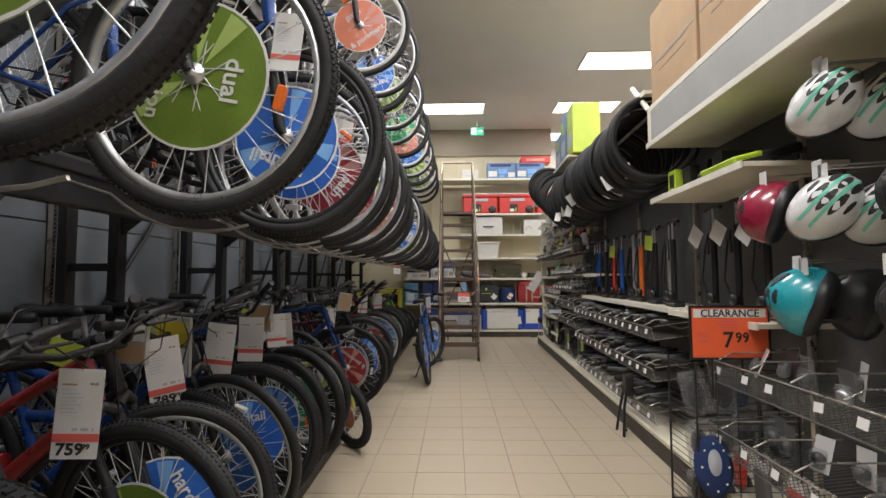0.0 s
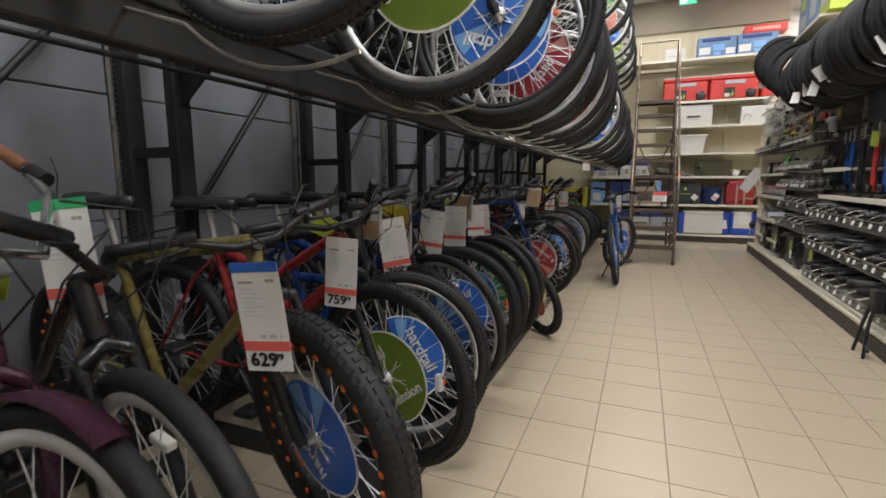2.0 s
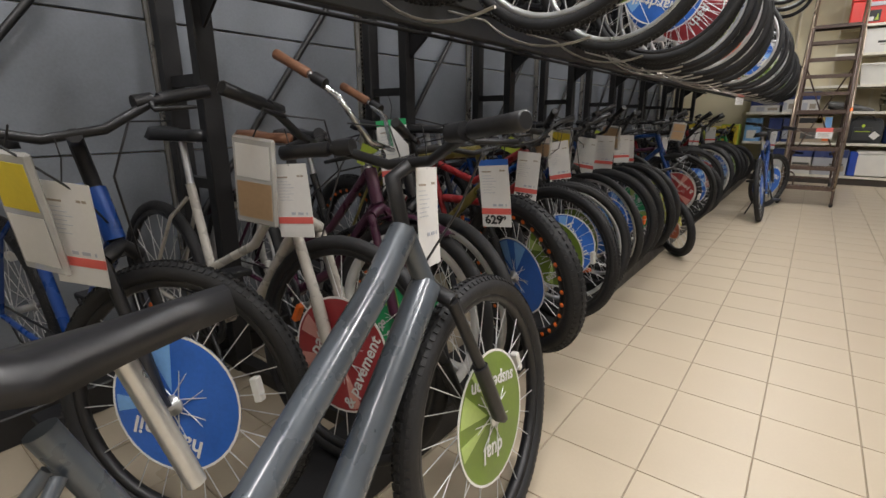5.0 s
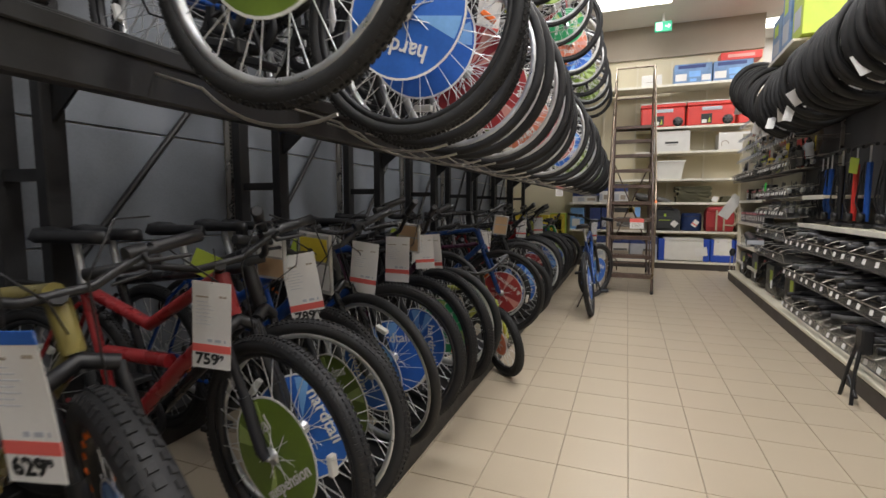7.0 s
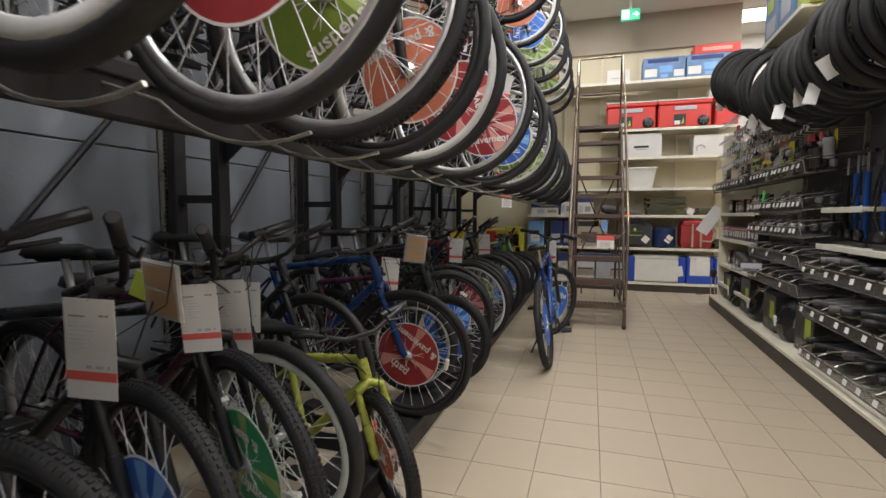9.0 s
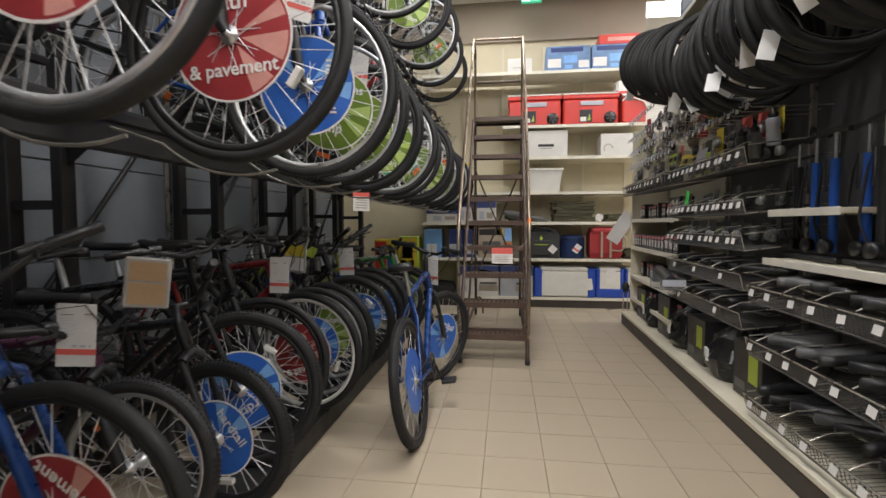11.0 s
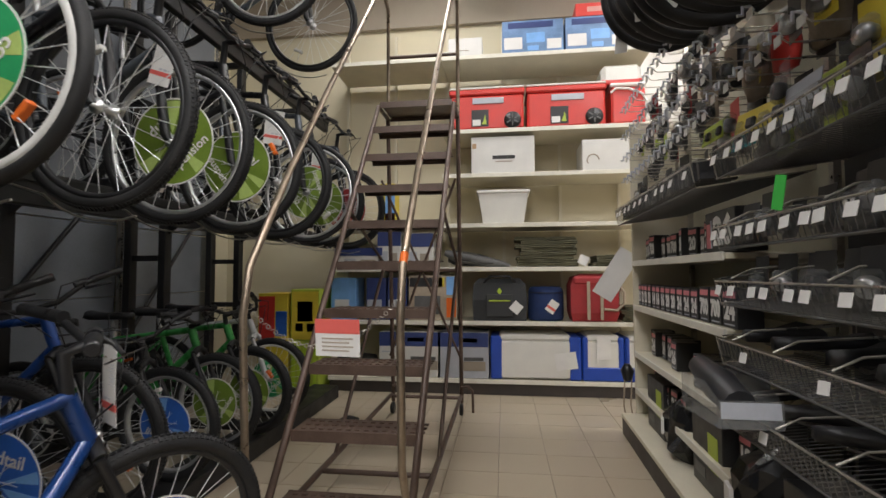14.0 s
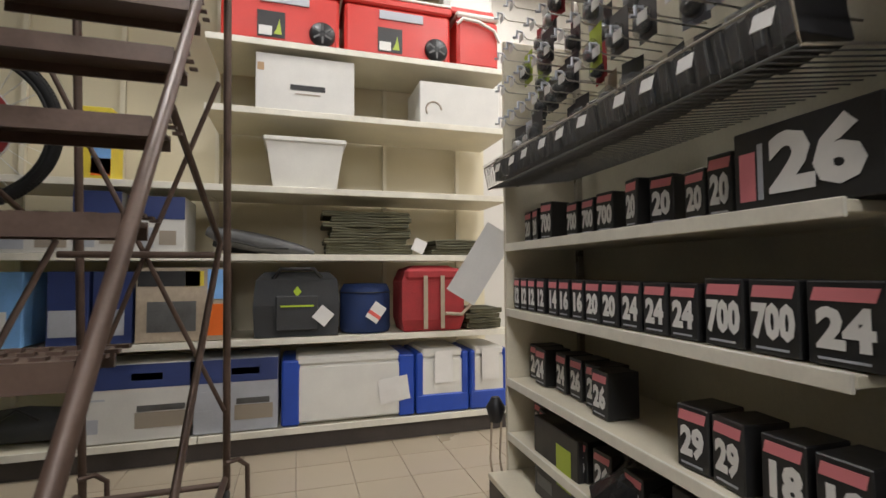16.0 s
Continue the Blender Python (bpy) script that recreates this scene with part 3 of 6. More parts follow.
def g_crank(k, R):
    b = Vector((-0.64 * k, 0, R * 0.86))
    g = Geo().lathe([(0.05, -0.05), (0.088, -0.05), (0.088, -0.046), (0.05, -0.046)], 28, Matrix.Translation(b))
    g.tube([b + Vector((0, -0.065, 0)), b + Vector((0.10 * k, -0.075, -0.13 * k))], 0.009, 6)
    g.tube([b + Vector((0, 0.065, 0)), b + Vector((-0.10 * k, 0.075, 0.13 * k))], 0.009, 6)
    for i in range(4):
        a = 1.57 * i + 0.5
        g.tube([b + Vector((0, -0.048, 0)), b + Vector((0.06 * math.cos(a), -0.048, 0.06 * math.sin(a)))], 0.007, 4)
    g.tube([b + Vector((0, -0.048, 0.087)), Vector((-1.06 * k, -0.048, R + 0.03))], 0.004, 4)
    g.tube([b + Vector((0, -0.048, -0.087)), Vector((-1.0 * k, -0.048, R - 0.09)), Vector((-1.06 * k, -0.048, R - 0.03))], 0.004, 4)
    return g


def g_pedal(k, R, s):
    b = Vector((-0.64 * k + s * 0.10 * k, -0.12 * s, R * 0.86 - s * 0.13 * k))
    return Geo().box(b.x - 0.045, b.x + 0.045, b.y - 0.045, b.y + 0.045, b.z - 0.012, b.z + 0.012, 0.004)


def g_cables(k, R):
    z = R + 0.60 * k
    return (Geo().tube([(-0.19 * k, -0.2, z + 0.03), (-0.08 * k, -0.12, z + 0.04), (-0.06 * k, -0.03, z - 0.08), (-0.17 * k, 0.0, R + 0.42 * k)], 0.0028, 4)
            .tube([(-0.19 * k, 0.2, z + 0.03), (-0.05 * k, 0.1, z + 0.05), (-0.08 * k, 0.04, z - 0.06), (-0.12 * k, 0.03, R + 0.3 * k)], 0.0028, 4))


def g_fender(R, r):
    return Geo().lathe([(R + 0.012, -r * 1.2), (R + 0.02, 0), (R + 0.012, r * 1.2), (R + 0.009, r * 1.15), (R + 0.016, 0), (R + 0.009, -r * 1.15)], 18, Matrix.Rotation(radians(-62), 4, "Y"), arc=0.24)


COLOR_WORD = {"grey": "grey", "black": "black", "blue": "blue", "navy": "dark blue", "red": "red", "olive": "olive gold", "purple": "plum", "cream": "cream", "teal": "teal", "lime": "lime yellow", "green": "green", "white": "white"}
KIND_WORD = {"trail": "mountain bicycle", "road": "hybrid bicycle", "comfort": "comfort bicycle", "mtb": "mountain bicycle", "city": "hybrid bicycle", "cruiser": "cruiser bicycle", "fat": "fat-tyre bicycle", "electric": "electric mountain bicycle", "kid": "child's bicycle", "junior": "junior mountain bicycle"}


def bicycle(m, kind, color, rim="alloy", disc=None, seed=0, where="on the rack", style=None, bars="flat", group="", back_disc=None, words=True, steer=0, up=0.04, bar_turn=None, saddle_shift=(0, 0, 0)):
    R, r = KINDS[kind][:2]
    k = R / 0.345
    style = style or ("step" if kind == "cruiser" else "diamond")
    look_word = "%s %s, %s rims, %s" % (COLOR_WORD[color], KIND_WORD[kind], "white" if rim == "white_rim" else "black" if rim == "black" else "alloy", where)
    th = thing("bicycle", m, look_word, "bicycle", group)
    axis = Vector((-0.21 * k, 0, 0.505 * k)).normalized()
    turn = Matrix.Translation((0, 0, R)) @ Matrix.Rotation(radians(steer), 4, axis) @ Matrix.Translation((0, 0, -R))
    grip_turn = turn if bar_turn is None else Matrix.Translation((0, 0, R)) @ Matrix.Rotation(radians(bar_turn), 4, axis) @ Matrix.Translation((0, 0, -R))
    front = put_wheel(th, "front_tyre", kind, 0, rim, disc, seed)
    front[0].matrix_basis = turn @ front[0].matrix_basis
    if disc and words:
        dress_disc(front[0], front[2], disc, seed)
    rear = put_wheel(th, "rear_tyre", kind, -1.06 * k, rim, back_disc, seed + 3)
    part("frame", cached(("frame", kind, style), lambda: g_frame(kind, style), "frame"), F[color], th, COLOR_WORD[color] + " painted frame")
    part("fork", cached(("fork", kind), lambda: g_fork(kind), "fork"), F[color] if kind in ("cruiser", "kid") or seed % 7 == 3 else M["black"], th, "", turn)
    g, ends = g_bar(bars, k, R, up)
    part("handlebar", cached(("bar", bars, kind, up), lambda: g, "handlebar"), M["chrome"] if bars == "swept" else M["black"], th, "", grip_turn)
    for i, (a, b) in enumerate(ends):
        part("grip", cached(("grip", bars, kind, i, up), lambda: g_grip(a, b), "grip"), M["brown"] if bars == "swept" else M["black"], th, "", grip_turn)
        part("brake_lever", cached(("lever", bars, kind, i, up), lambda: g_lever(a, b, i), "brake_lever"), M["black"], th, "", grip_turn)
    part("saddle", cached(("saddle", kind), lambda: g_saddle(k, R, 1.5 if kind == "cruiser" else 1.05), "saddle"), M["brown"] if bars == "swept" else M["black"], th, "", Matrix.Translation(saddle_shift))
    part("seat_post", cached(("post", kind), lambda: g_post(k, R), "seat_post"), M["alloy"], th, "", Matrix.Translation(saddle_shift))
    part("crankset", cached(("crank", kind), lambda: g_crank(k, R), "crankset"), M["black"], th)
    for s in (-1, 1):
        part("pedal", cached(("pedal", kind, s), lambda: g_pedal(k, R, s), "pedal"), M["black"], th)
    part("brake_cable", cached(("cables", kind), lambda: g_cables(k, R), "cables"), M["black"], th, "", grip_turn)
    if kind == "cruiser" and color == "purple":
        for x in (0, -1.06 * k):
            part("mudguard", cached("fender", lambda: g_fender(R, r), "mudguard"), F[color], th, "", Matrix.Translation((x, 0, R)))
    return th


def price_tag(th, x, y, z, turn, w=0.105, h=0.2, price="", top="paper", tilt=6, band=True):
    """A paper price tag on a bicycle, facing the local -y way before the turn; its foot curls a little."""
    m = pose(x, y, z, tilt, random.uniform(-8, 8), turn)
    curl = random.uniform(0.004, 0.016)
    rows = [(-h * q / 6, -curl * (q / 6) ** 2) for q in range(7)]
    g = Geo().add([(s * w / 2, b + e, a) for a, b in rows for s in (-1, 1) for e in (-0.0007, 0.0007)],
                  [q for k in range(6) for q in ((4 * k, 4 * k + 2, 4 * k + 6, 4 * k + 4), (4 * k + 1, 4 * k + 5, 4 * k + 7, 4 * k + 3), (4 * k, 4 * k + 4, 4 * k + 5, 4 * k + 1), (4 * k + 2, 4 * k + 3, 4 * k + 7, 4 * k + 6))] + [(0, 1, 3, 2), (24, 26, 27, 25)])
    tag = part("price_tag", g, M["paper"], th, "white paper price tag", m)

    def ink(name, x0, x1, z0, z1, mt):
        y0, y1 = (-curl * (q * q) / (h * h) for q in (z0, z1))
        v = [(a, b + e, c) for a, b, c in ((x0, y0, z0), (x1, y0, z0), (x1, y1, z1), (x0, y1, z1)) for e in (-0.0016, 0.0016)]
        part(name, Geo().add(v, [(0, 2, 4, 6), (7, 5, 3, 1), (0, 1, 3, 2), (2, 3, 5, 4), (4, 5, 7, 6), (6, 7, 1, 0)]), M[mt], tag)

    if band:
        ink("tag_band", -w / 2, w / 2, -h * 0.81, -h * 0.72, "red_ink")
    if top != "paper":
        ink("tag_head", -w / 2, w / 2, -h * 0.085, 0.0002, top)
    ink("tag_line", -w * 0.4, -w * 0.08, -h * 0.185, -h * 0.165, "bulkhead")
    for i in range(7):
        ink("tag_line", -w * 0.4, w * (-0.1 + 0.22 * ((i * 37) % 5) / 5), -h * (0.236 + 0.042 * i), -h * (0.23 + 0.042 * i), "carton_grey")
    for i in range(2):
        ink("tag_mark", w * (0.2 + 0.1 * i), w * (0.28 + 0.1 * i), -h * 0.175, -h * 0.15, "bulkhead")
    for i, q in enumerate((3, 4, 1)):
        x0 = -w * 0.1 + w * (0, 0.19, 0.43)[i]
        ink("tag_code", x0, x0 + w * q * 0.04, -h * 0.69, -h * 0.655, "carton_grey")
    if price:
        part("tag_price", lettering(price, h * 0.185, 0.03), M["black_ink"], tag, "", pose(-w * 0.1, -curl * 0.84 - 0.002, -h * 0.895))
        part("tag_cents", lettering("99", h * 0.085, 0.03), M["black_ink"], tag, "", pose(w * 0.24, -curl * 0.75 - 0.002, -h * 0.865))
    part("tie", Geo().tube([(0, 0, -0.005), (0.01, 0.005, 0.05), (0.0, 0.01, 0.09)], 0.0015, 4), M["black"], tag)
    return tag


# y along the aisle, kind, frame colour, rim, spoke card, style, bars, push towards the aisle
LOWER = [
    (-3.55, "mtb", "black", "alloy", "blue", None, "flat", 0.0), (-3.05, "city", "teal", "alloy", "green", None, "flat", 0.05),
    (-2.24, "mtb", "blue", "black", "blue", None, "flat", -0.09),
    (-1.86, "city", "cream", "black", "red", "step", "flat", 0.05), (-1.55, "cruiser", "purple", "white_rim", "teal", None, "swept", 0.0),
    (-1.30, "cruiser", "black", "white_rim", None, None, "flat", 0.03), (-0.89, "fat", "olive", "black", "blue", None, "flat", 0.12),
    (-0.47, "mtb", "red", "black", "green", "dual", "flat", 0.09), (-0.29, "mtb", "black", "alloy", "blue", None, "flat", 0.05),
    (-0.03, "mtb", "blue", "black", "green", "dual", "flat", 0.03), (0.25, "city", "black", "alloy", "blue", None, "flat", 0.02),
    (0.47, "mtb", "blue", "black", "blue", None, "flat", 0.0), (0.75, "mtb", "black", "black", "blue", None, "flat", 0.0),
    (1.09, "mtb", "purple", "black", "teal", None, "flat", 0.03), (1.25, "cruiser", "black", "white_rim", None, None, "flat", 0.0), (1.48, "junior", "black", "black", None, None, "flat", -0.42),
    (2.0, "city", "black", "black", None, None, "flat", -0.34), (2.27, "city", "navy", "black", "red", None, "flat", 0.07),
    (2.62, "junior", "purple", "alloy", None, None, "flat", -0.05), (2.86, "junior", "black", "black", "blue", None, "flat", 0.11), (3.2, "mtb", "black", "black", "blue", None, "flat", 0.0),
    (3.55, "city", "black", "black", None, None, "flat", -0.1), (3.79, "city", "red", "white_rim", "red", None, "flat", 0.02), (3.97, "city", "black", "alloy", "blue", None, "flat", 0.0),
    (4.29, "mtb", "black", "alloy", "green", None, "flat", -0.02), (4.68, "mtb", "black", "black", None, None, "flat", 0.0),
    (4.98, "mtb", "lime", "black", "blue", None, "flat", 0.0), (5.4, "mtb", "blue", "black", None, None, "flat", -0.05),
    (5.8, "junior", "black", "alloy", "blue", None, "flat", 0.0), (6.2, "junior", "green", "alloy", "green", None, "flat", 0.0),
    (6.52, "junior", "green", "black", "green", None, "flat", 0.05), (6.9, "junior", "white", "white_rim", "teal", None, "flat", 0.0),
]
MIDDLE = [
    (-3.3, "mtb", "black", "green"), (-2.8, "city", "blue", "blue"), (-2.3, "mtb", "red", "red"), (-1.8, "mtb", "black", "blue"),
    (-1.32, "mtb", "black", "green"), (-0.78, "mtb", "grey", "green"), (-0.31, "mtb", "blue", "blue"), (-0.09, "mtb", "black", "blue"),
    (0.16, "city", "black", None), (0.31, "cruiser", "white", "red"), (0.63, "city", "black", "red"), (0.88, "mtb", "black", "green"), (1.18, "city", "grey", None),
    (1.5, "cruiser", "black", "pink"), (1.96, "city", "black", "red"), (2.47, "city", "purple", "red"), (2.92, "mtb", "black", "blue"),
    (3.28, "mtb", "blue", "green"), (3.69, "mtb", "black", "green"), (4.18, "mtb", "red", "green"), (4.53, "cruiser", "grey", "teal"),
    (4.88, "mtb", "black", None), (5.28, "mtb", "grey", "green"), (5.73, "mtb", "black", "green"), (6.12, "mtb", "black", None), (6.5, "city", "grey", "green"), (6.9, "mtb", "black", "green"), (7.32, "mtb", "grey", "red"),
]
UPPER = [
    (-1.6, "mtb", "black", "green"), (-1.0, "mtb", "grey", "blue"), (-0.4, "city", "red", "red"), (0.3, "mtb", "black", None), (1.19, "cruiser", "grey", "pink"), (1.56, "city", "white", None),
    (1.92, "mtb", "blue", "blue"), (2.36, "city", "black", "green"), (2.86, "city", "black", None), (3.35, "mtb", "lime", "teal"),
    (3.88, "cruiser", "red", "pink"), (4.4, "city", "black", "blue"), (4.95, "mtb", "green", "green"), (5.45, "mtb", "black", None),
    (5.98, "mtb", "black", "green"), (6.6, "city", "grey", None),
]
random.seed(5)
FLOOR_BIKES = []
TAGGED = {-2.24: ("", 0.12), -1.86: ("", 0.1), -1.55: ("399", 0.115), -0.89: ("629", 0.115), -0.47: ("759", 0.105), -0.03: ("789", 0.11), 0.47: ("", 0.12), 0.75: ("", 0.12), 1.09: ("", 0.1),
          1.25: ("", 0.12), 2.62: ("", 0.1), 3.79: ("", 0.1), 4.98: ("", 0.11)}
HANG = {"399": (-0.27, 0.16, 1.04), "629": (-0.03, -0.17, 0.875), "759": (-0.12, -0.13, 0.86)}
# lean, yaw, turn of the handlebar, turn of the wheel, rise of the bar
STANCE = {-1.55: (-6, 0, 16, 4, -0.04), -0.89: (2, -3, -20, -18, -0.1), -2.24: (2, 4, -20, 25, 0.03), -1.86: (-3, 2, 30, 6, 0.0), -0.47: (-2, 2, -40, -14, -0.06), -0.29: (0, 2, 55, 12, -0.06), 1.09: (1, -4, 60, -20, -0.06), -1.30: (1, -2, 48, -8, -0.08)}
for i, (y, kind, col, rim, disc, style, bars, push) in enumerate(LOWER):
    lean, yaw, bar_turn, steer, up = STANCE.get(y) or (random.uniform(-3, 3), random.uniform(-5, 5), random.uniform(-75, 75), random.uniform(-20, 2) if y < 1.3 else random.uniform(-9, 9), random.choice((-0.08, -0.04, 0.0)))
    th = bicycle(pose(-0.45 + push, y, 0.122, lean, 0, yaw), kind, col, rim, disc, i, "standing on the floor rail", style, bars, "bicycles on the floor rail", steer=steer, bar_turn=bar_turn, up=up)
    FLOOR_BIKES.append(th)
    R = KINDS[kind][0]
    if y in TAGGED:
        price, w = TAGGED[y]
        price_tag(th, *HANG.get(price, (-0.1, -0.1, R + 0.55)), 12 if price in ("629", "759") else random.uniform(0, 38), w * 1.08, w * (2.35 if price else 2.0), price, {"629": "blue_ink", "399": "d_teal"}.get(price, "paper"))
for tier, rows, z, x in ((1, MIDDLE, 1.385, -0.03), (2, UPPER, 2.58, -0.06)):
    for i, (y, kind, col, disc) in enumerate(rows):
        rim = "white_rim" if kind == "cruiser" else ("alloy" if i % 3 else "black")
        kind = {"mtb": "trail", "city": "road", "cruiser": "comfort"}[kind]
        th = bicycle(pose(x - 0.08 + random.uniform(-0.04, 0.04), y, z, random.uniform(-2.5, 2.5), 13, random.uniform(-5, 5)), kind, col, rim, disc, i + 7 * tier,
                     "on the %s rack beam" % ("middle" if tier == 1 else "top"), None, "flat", "bicycles on the upper beams")
        if i % 2 == 0 and tier == 1:
            price_tag(th, -0.06, -0.08, 0.72, random.uniform(-20, 30), 0.1, 0.19)
        part("wheel_hoop", cached("hoop", lambda: Geo().tube([(-0.36, 0.02, 0.03)] + [(0.375 * math.sin(a), 0.02, 0.345 - 0.375 * math.cos(a)) for a in [-0.5 + 0.125 * q for q in range(9)]], 0.004, 5), "wheel_hoop"), M["bare_steel"], th, "thin wire hoop")

# the grey electric bicycle pushed out into the aisle, and the child's bicycle
th = bicycle(pose(0.08, -1.73, 0.012, -9, 0, 95), "electric", "grey", "black", "green", 2, "standing out into the aisle", "big", "flat", "bicycles on the floor rail", steer=0, bar_turn=-6, up=0.03, saddle_shift=(0.12, 0, -0.12))
price_tag(th, -0.127, -0.012, 1.04, 12, 0.115, 0.22, band=False)
bicycle(pose(-0.225, 1.62, 0.0, -3, 0, -12), "kid", "lime", "black", "salmon", 3, "parked before the rack", None, "flat", "bicycles on the floor rail", steer=-34)
# the blue mountain bicycle standing free beside the ladder; its rear wheel is towards the aisle
th = bicycle(pose(0.265, 4.84, 0.0, -8, 0, 89), "mtb", "navy", "black", "blue", 4, "on a kickstand beside the ladder", None, "flat", back_disc="blue", steer=-33)
price_tag(th, -0.12, -0.05, 0.98, 60, 0.1, 0.22)
part("kickstand", Geo().tube([(-0.66, 0.05, 0.28), (-0.72, 0.2, 0.01)], 0.008, 6), M["black"], th)

# polythene bags with printed leaflets tied to some handlebars
def manual_bag(th, x, y, z, turn, w, h, color):
    bag = part("manual_bag", Geo().box(-w / 2, w / 2, -0.008, 0.008, -h, 0, 0.006), M["bag"], th, "clear bag with a printed leaflet", pose(x, y, z, 8, 6, turn))
    part("leaflet", Geo().box(-w * 0.4, w * 0.4, -0.0095, -0.0085, -h * 0.45, -h * 0.08), M[color], bag)
    part("leaflet", Geo().box(-w * 0.4, w * 0.42, -0.0095, -0.0085, -h * 0.92, -h * 0.5), M["paper" if color == "yellow" else "cardboard"], bag)
    part("tie", Geo().tube([(0, 0, 0), (0.02, 0.01, 0.05)], 0.002, 4), M["black"], bag)


BAGS = {0.25: ("yellow", 0.16, 0.26), 1.09: ("cardboard", 0.15, 0.17), 4.29: ("yellow", 0.17, 0.2), -2.24: ("yellow", 0.13, 0.28), 2.86: ("cardboard", 0.14, 0.18), -0.03: ("paper", 0.12, 0.16), -1.86: ("paper", 0.13, 0.24)}
for (y, *_), th in zip(LOWER, FLOOR_BIKES):
    if y == 1.48:
        price_tag(th, 0.14, -0.02, 0.84, 22, 0.125, 0.2, band=False)
    if y in BAGS:
        col, w, h = BAGS[y]
        manual_bag(th, -0.16, -0.16, 0.97, random.uniform(-10, 35), w, h, col)
for i in (5, 8, 10, 13, 25):
    part("hang_card", Geo().box(-0.045, 0.045, -0.001, 0.001, -0.08, 0), M["lime_card"], FLOOR_BIKES[i], "lime green hang card", pose(-0.25, -0.12, 0.92, 5, 25, 20))


# ---- rolling ladder ----
def ladder():
    th = thing("rolling_ladder", pose(0, 0, 0), "brown steel rolling warehouse ladder with ten perforated steps", "ladder")
    xl, xr, y0, y1 = 0.325, 0.905, 5.31, 7.22
    top = 2.48
    n = 10
    rise = top / n
    for i in range(n):
        z = rise * (i + 1)
        y = y0 + 0.02 + (y1 - y0 - 0.25) * i / (n - 1)
        d = 0.17 if i < n - 1 else 0.34
        g = Geo().box(xl + 0.015, xr - 0.015, y, y + d, z - 0.012, z, 0.003)
        g.box(xl + 0.015, xr - 0.015, y - 0.004, y + 0.004, z - 0.045, z + 0.002)
        g.box(xl + 0.015, xr - 0.015, y + d - 0.004, y + d + 0.004, z - 0.04, z + 0.002)
        step = part("step", g, M["ladder"], th)
        g = Geo()
        for k in range(14):
            for j in range(3):
                xx, yy = xl + 0.05 + k * 0.0405, y + 0.03 + j * (d - 0.06) / 2
                g.box(xx, xx + 0.022, yy - 0.008, yy + 0.008, z - 0.001, z + 0.006)
        tagged(part("tread_grip", g, M["ladder"], step), kind="stuff")
    for x in (xl, xr):
        part("stringer", Geo().tube([(x, y0, 0.03), (x, y0 + 0.02, rise), (x, y1 - 0.22, top - 0.03), (x, y1 + 0.1, top - 0.03)], 0.017, 8), M["ladder"], th)
        part("rear_leg", Geo().tube([(x, y1 + 0.08, top - 0.03), (x, 7.52, 0.10)], 0.017, 8), M["ladder"], th)
        part("base_rail", Geo().tube([(x, y0 + 0.02, 0.17), (x, 7.45, 0.17)], 0.016, 8), M["ladder"], th)
        part("handrail", Geo().tube([(x, y0, 0.22), (x, y0 - 0.14, 0.5), (x, y0 - 0.17, 1.02), (x, y0 - 0.13, 1.2), (x, y0 + 0.19, 1.63), (x, y0 + 0.64, 2.17), (x, y1 - 0.42, top + 0.66), (x, y1 - 0.22, top + 0.92), (x, y1 - 0.05, top + 0.95), (x, y1 + 0.08, top + 0.9), (x, y1 + 0.1, top)], 0.015, 8), M["rail_steel"], th, "worn bare steel handrail")
        part("rear_brace", Geo().tube([(x, y0 + 0.8, 0.17), (x, 7.2, 1.25), (x, y0 + 1.05, 1.55)], 0.012, 6), M["ladder"], th)
        part("front_foot", Geo().lathe([(0, -0.02), (0.02, -0.02), (0.024, 0.02), (0, 0.02)], 10, pose(x, y0, 0.021, 90), closed=False), M["black"], th)
        wheel = part("caster", Geo().lathe([(0, -0.014), (0.045, -0.014), (0.05, 0), (0.045, 0.014), (0, 0.014)], 16, pose(x, 7.5, 0.05, 0, 0, 90), closed=False), M["black"], th)
        part("rear_hook", Geo().tube([(x, 7.46, 0.24), (x + 0.05, 7.5, 0.24), (x + 0.09, 7.52, 0.2), (x + 0.095, 7.52, 0.02)], 0.012, 6), M["ladder"], th)
    part("top_rail", Geo().tube([(xl, y1 - 0.05, top + 0.97), (xr, y1 - 0.05, top + 0.97)], 0.015, 8), M["rail_steel"], th)
    part("back_rail", Geo().tube([(xl, y1 + 0.1, top + 0.5), (xr, y1 + 0.1, top + 0.5)], 0.015, 8), M["ladder"], th)
    for z, y in ((0.17, 7.4), (1.2, 7.22), (0.17, 5.9)):
        part("cross_bar", Geo().tube([(xl, y, z), (xr, y, z)], 0.014, 8), M["ladder"], th)
    part("cross_brace", Geo().tube([(xl, 7.40, 0.5), (xr, 7.1, 1.9)], 0.011, 6), M["ladder"], th)
    part("cross_brace", Geo().tube([(xr, 7.40, 0.5), (xl, 7.1, 1.9)], 0.011, 6), M["ladder"], th)
    return th


ladder()


# ---- stock shelves on the north wall ----
SX0, SX1, SY0, SY1 = -0.5, 2.7, 8.17, 8.74
def shelf_board(m, x0, x1, y0, y1, lip=0.035):
    """A shelf with a rolled front edge; origin at its top."""
    th = thing("shelf_board", m, "cream steel shelf board with a pale front edge", "shelf", "stock shelves")
    part("board", Geo().box(x0, x1, y0 + 0.006, y1, -0.028, 0, 0.003), M["shelf"], th)
    part("front_edge", Geo().box(x0, x1, y0 - 0.008, y0 + 0.004, -lip, 0.006, 0.002), M["shelf_edge"], th)
    return th


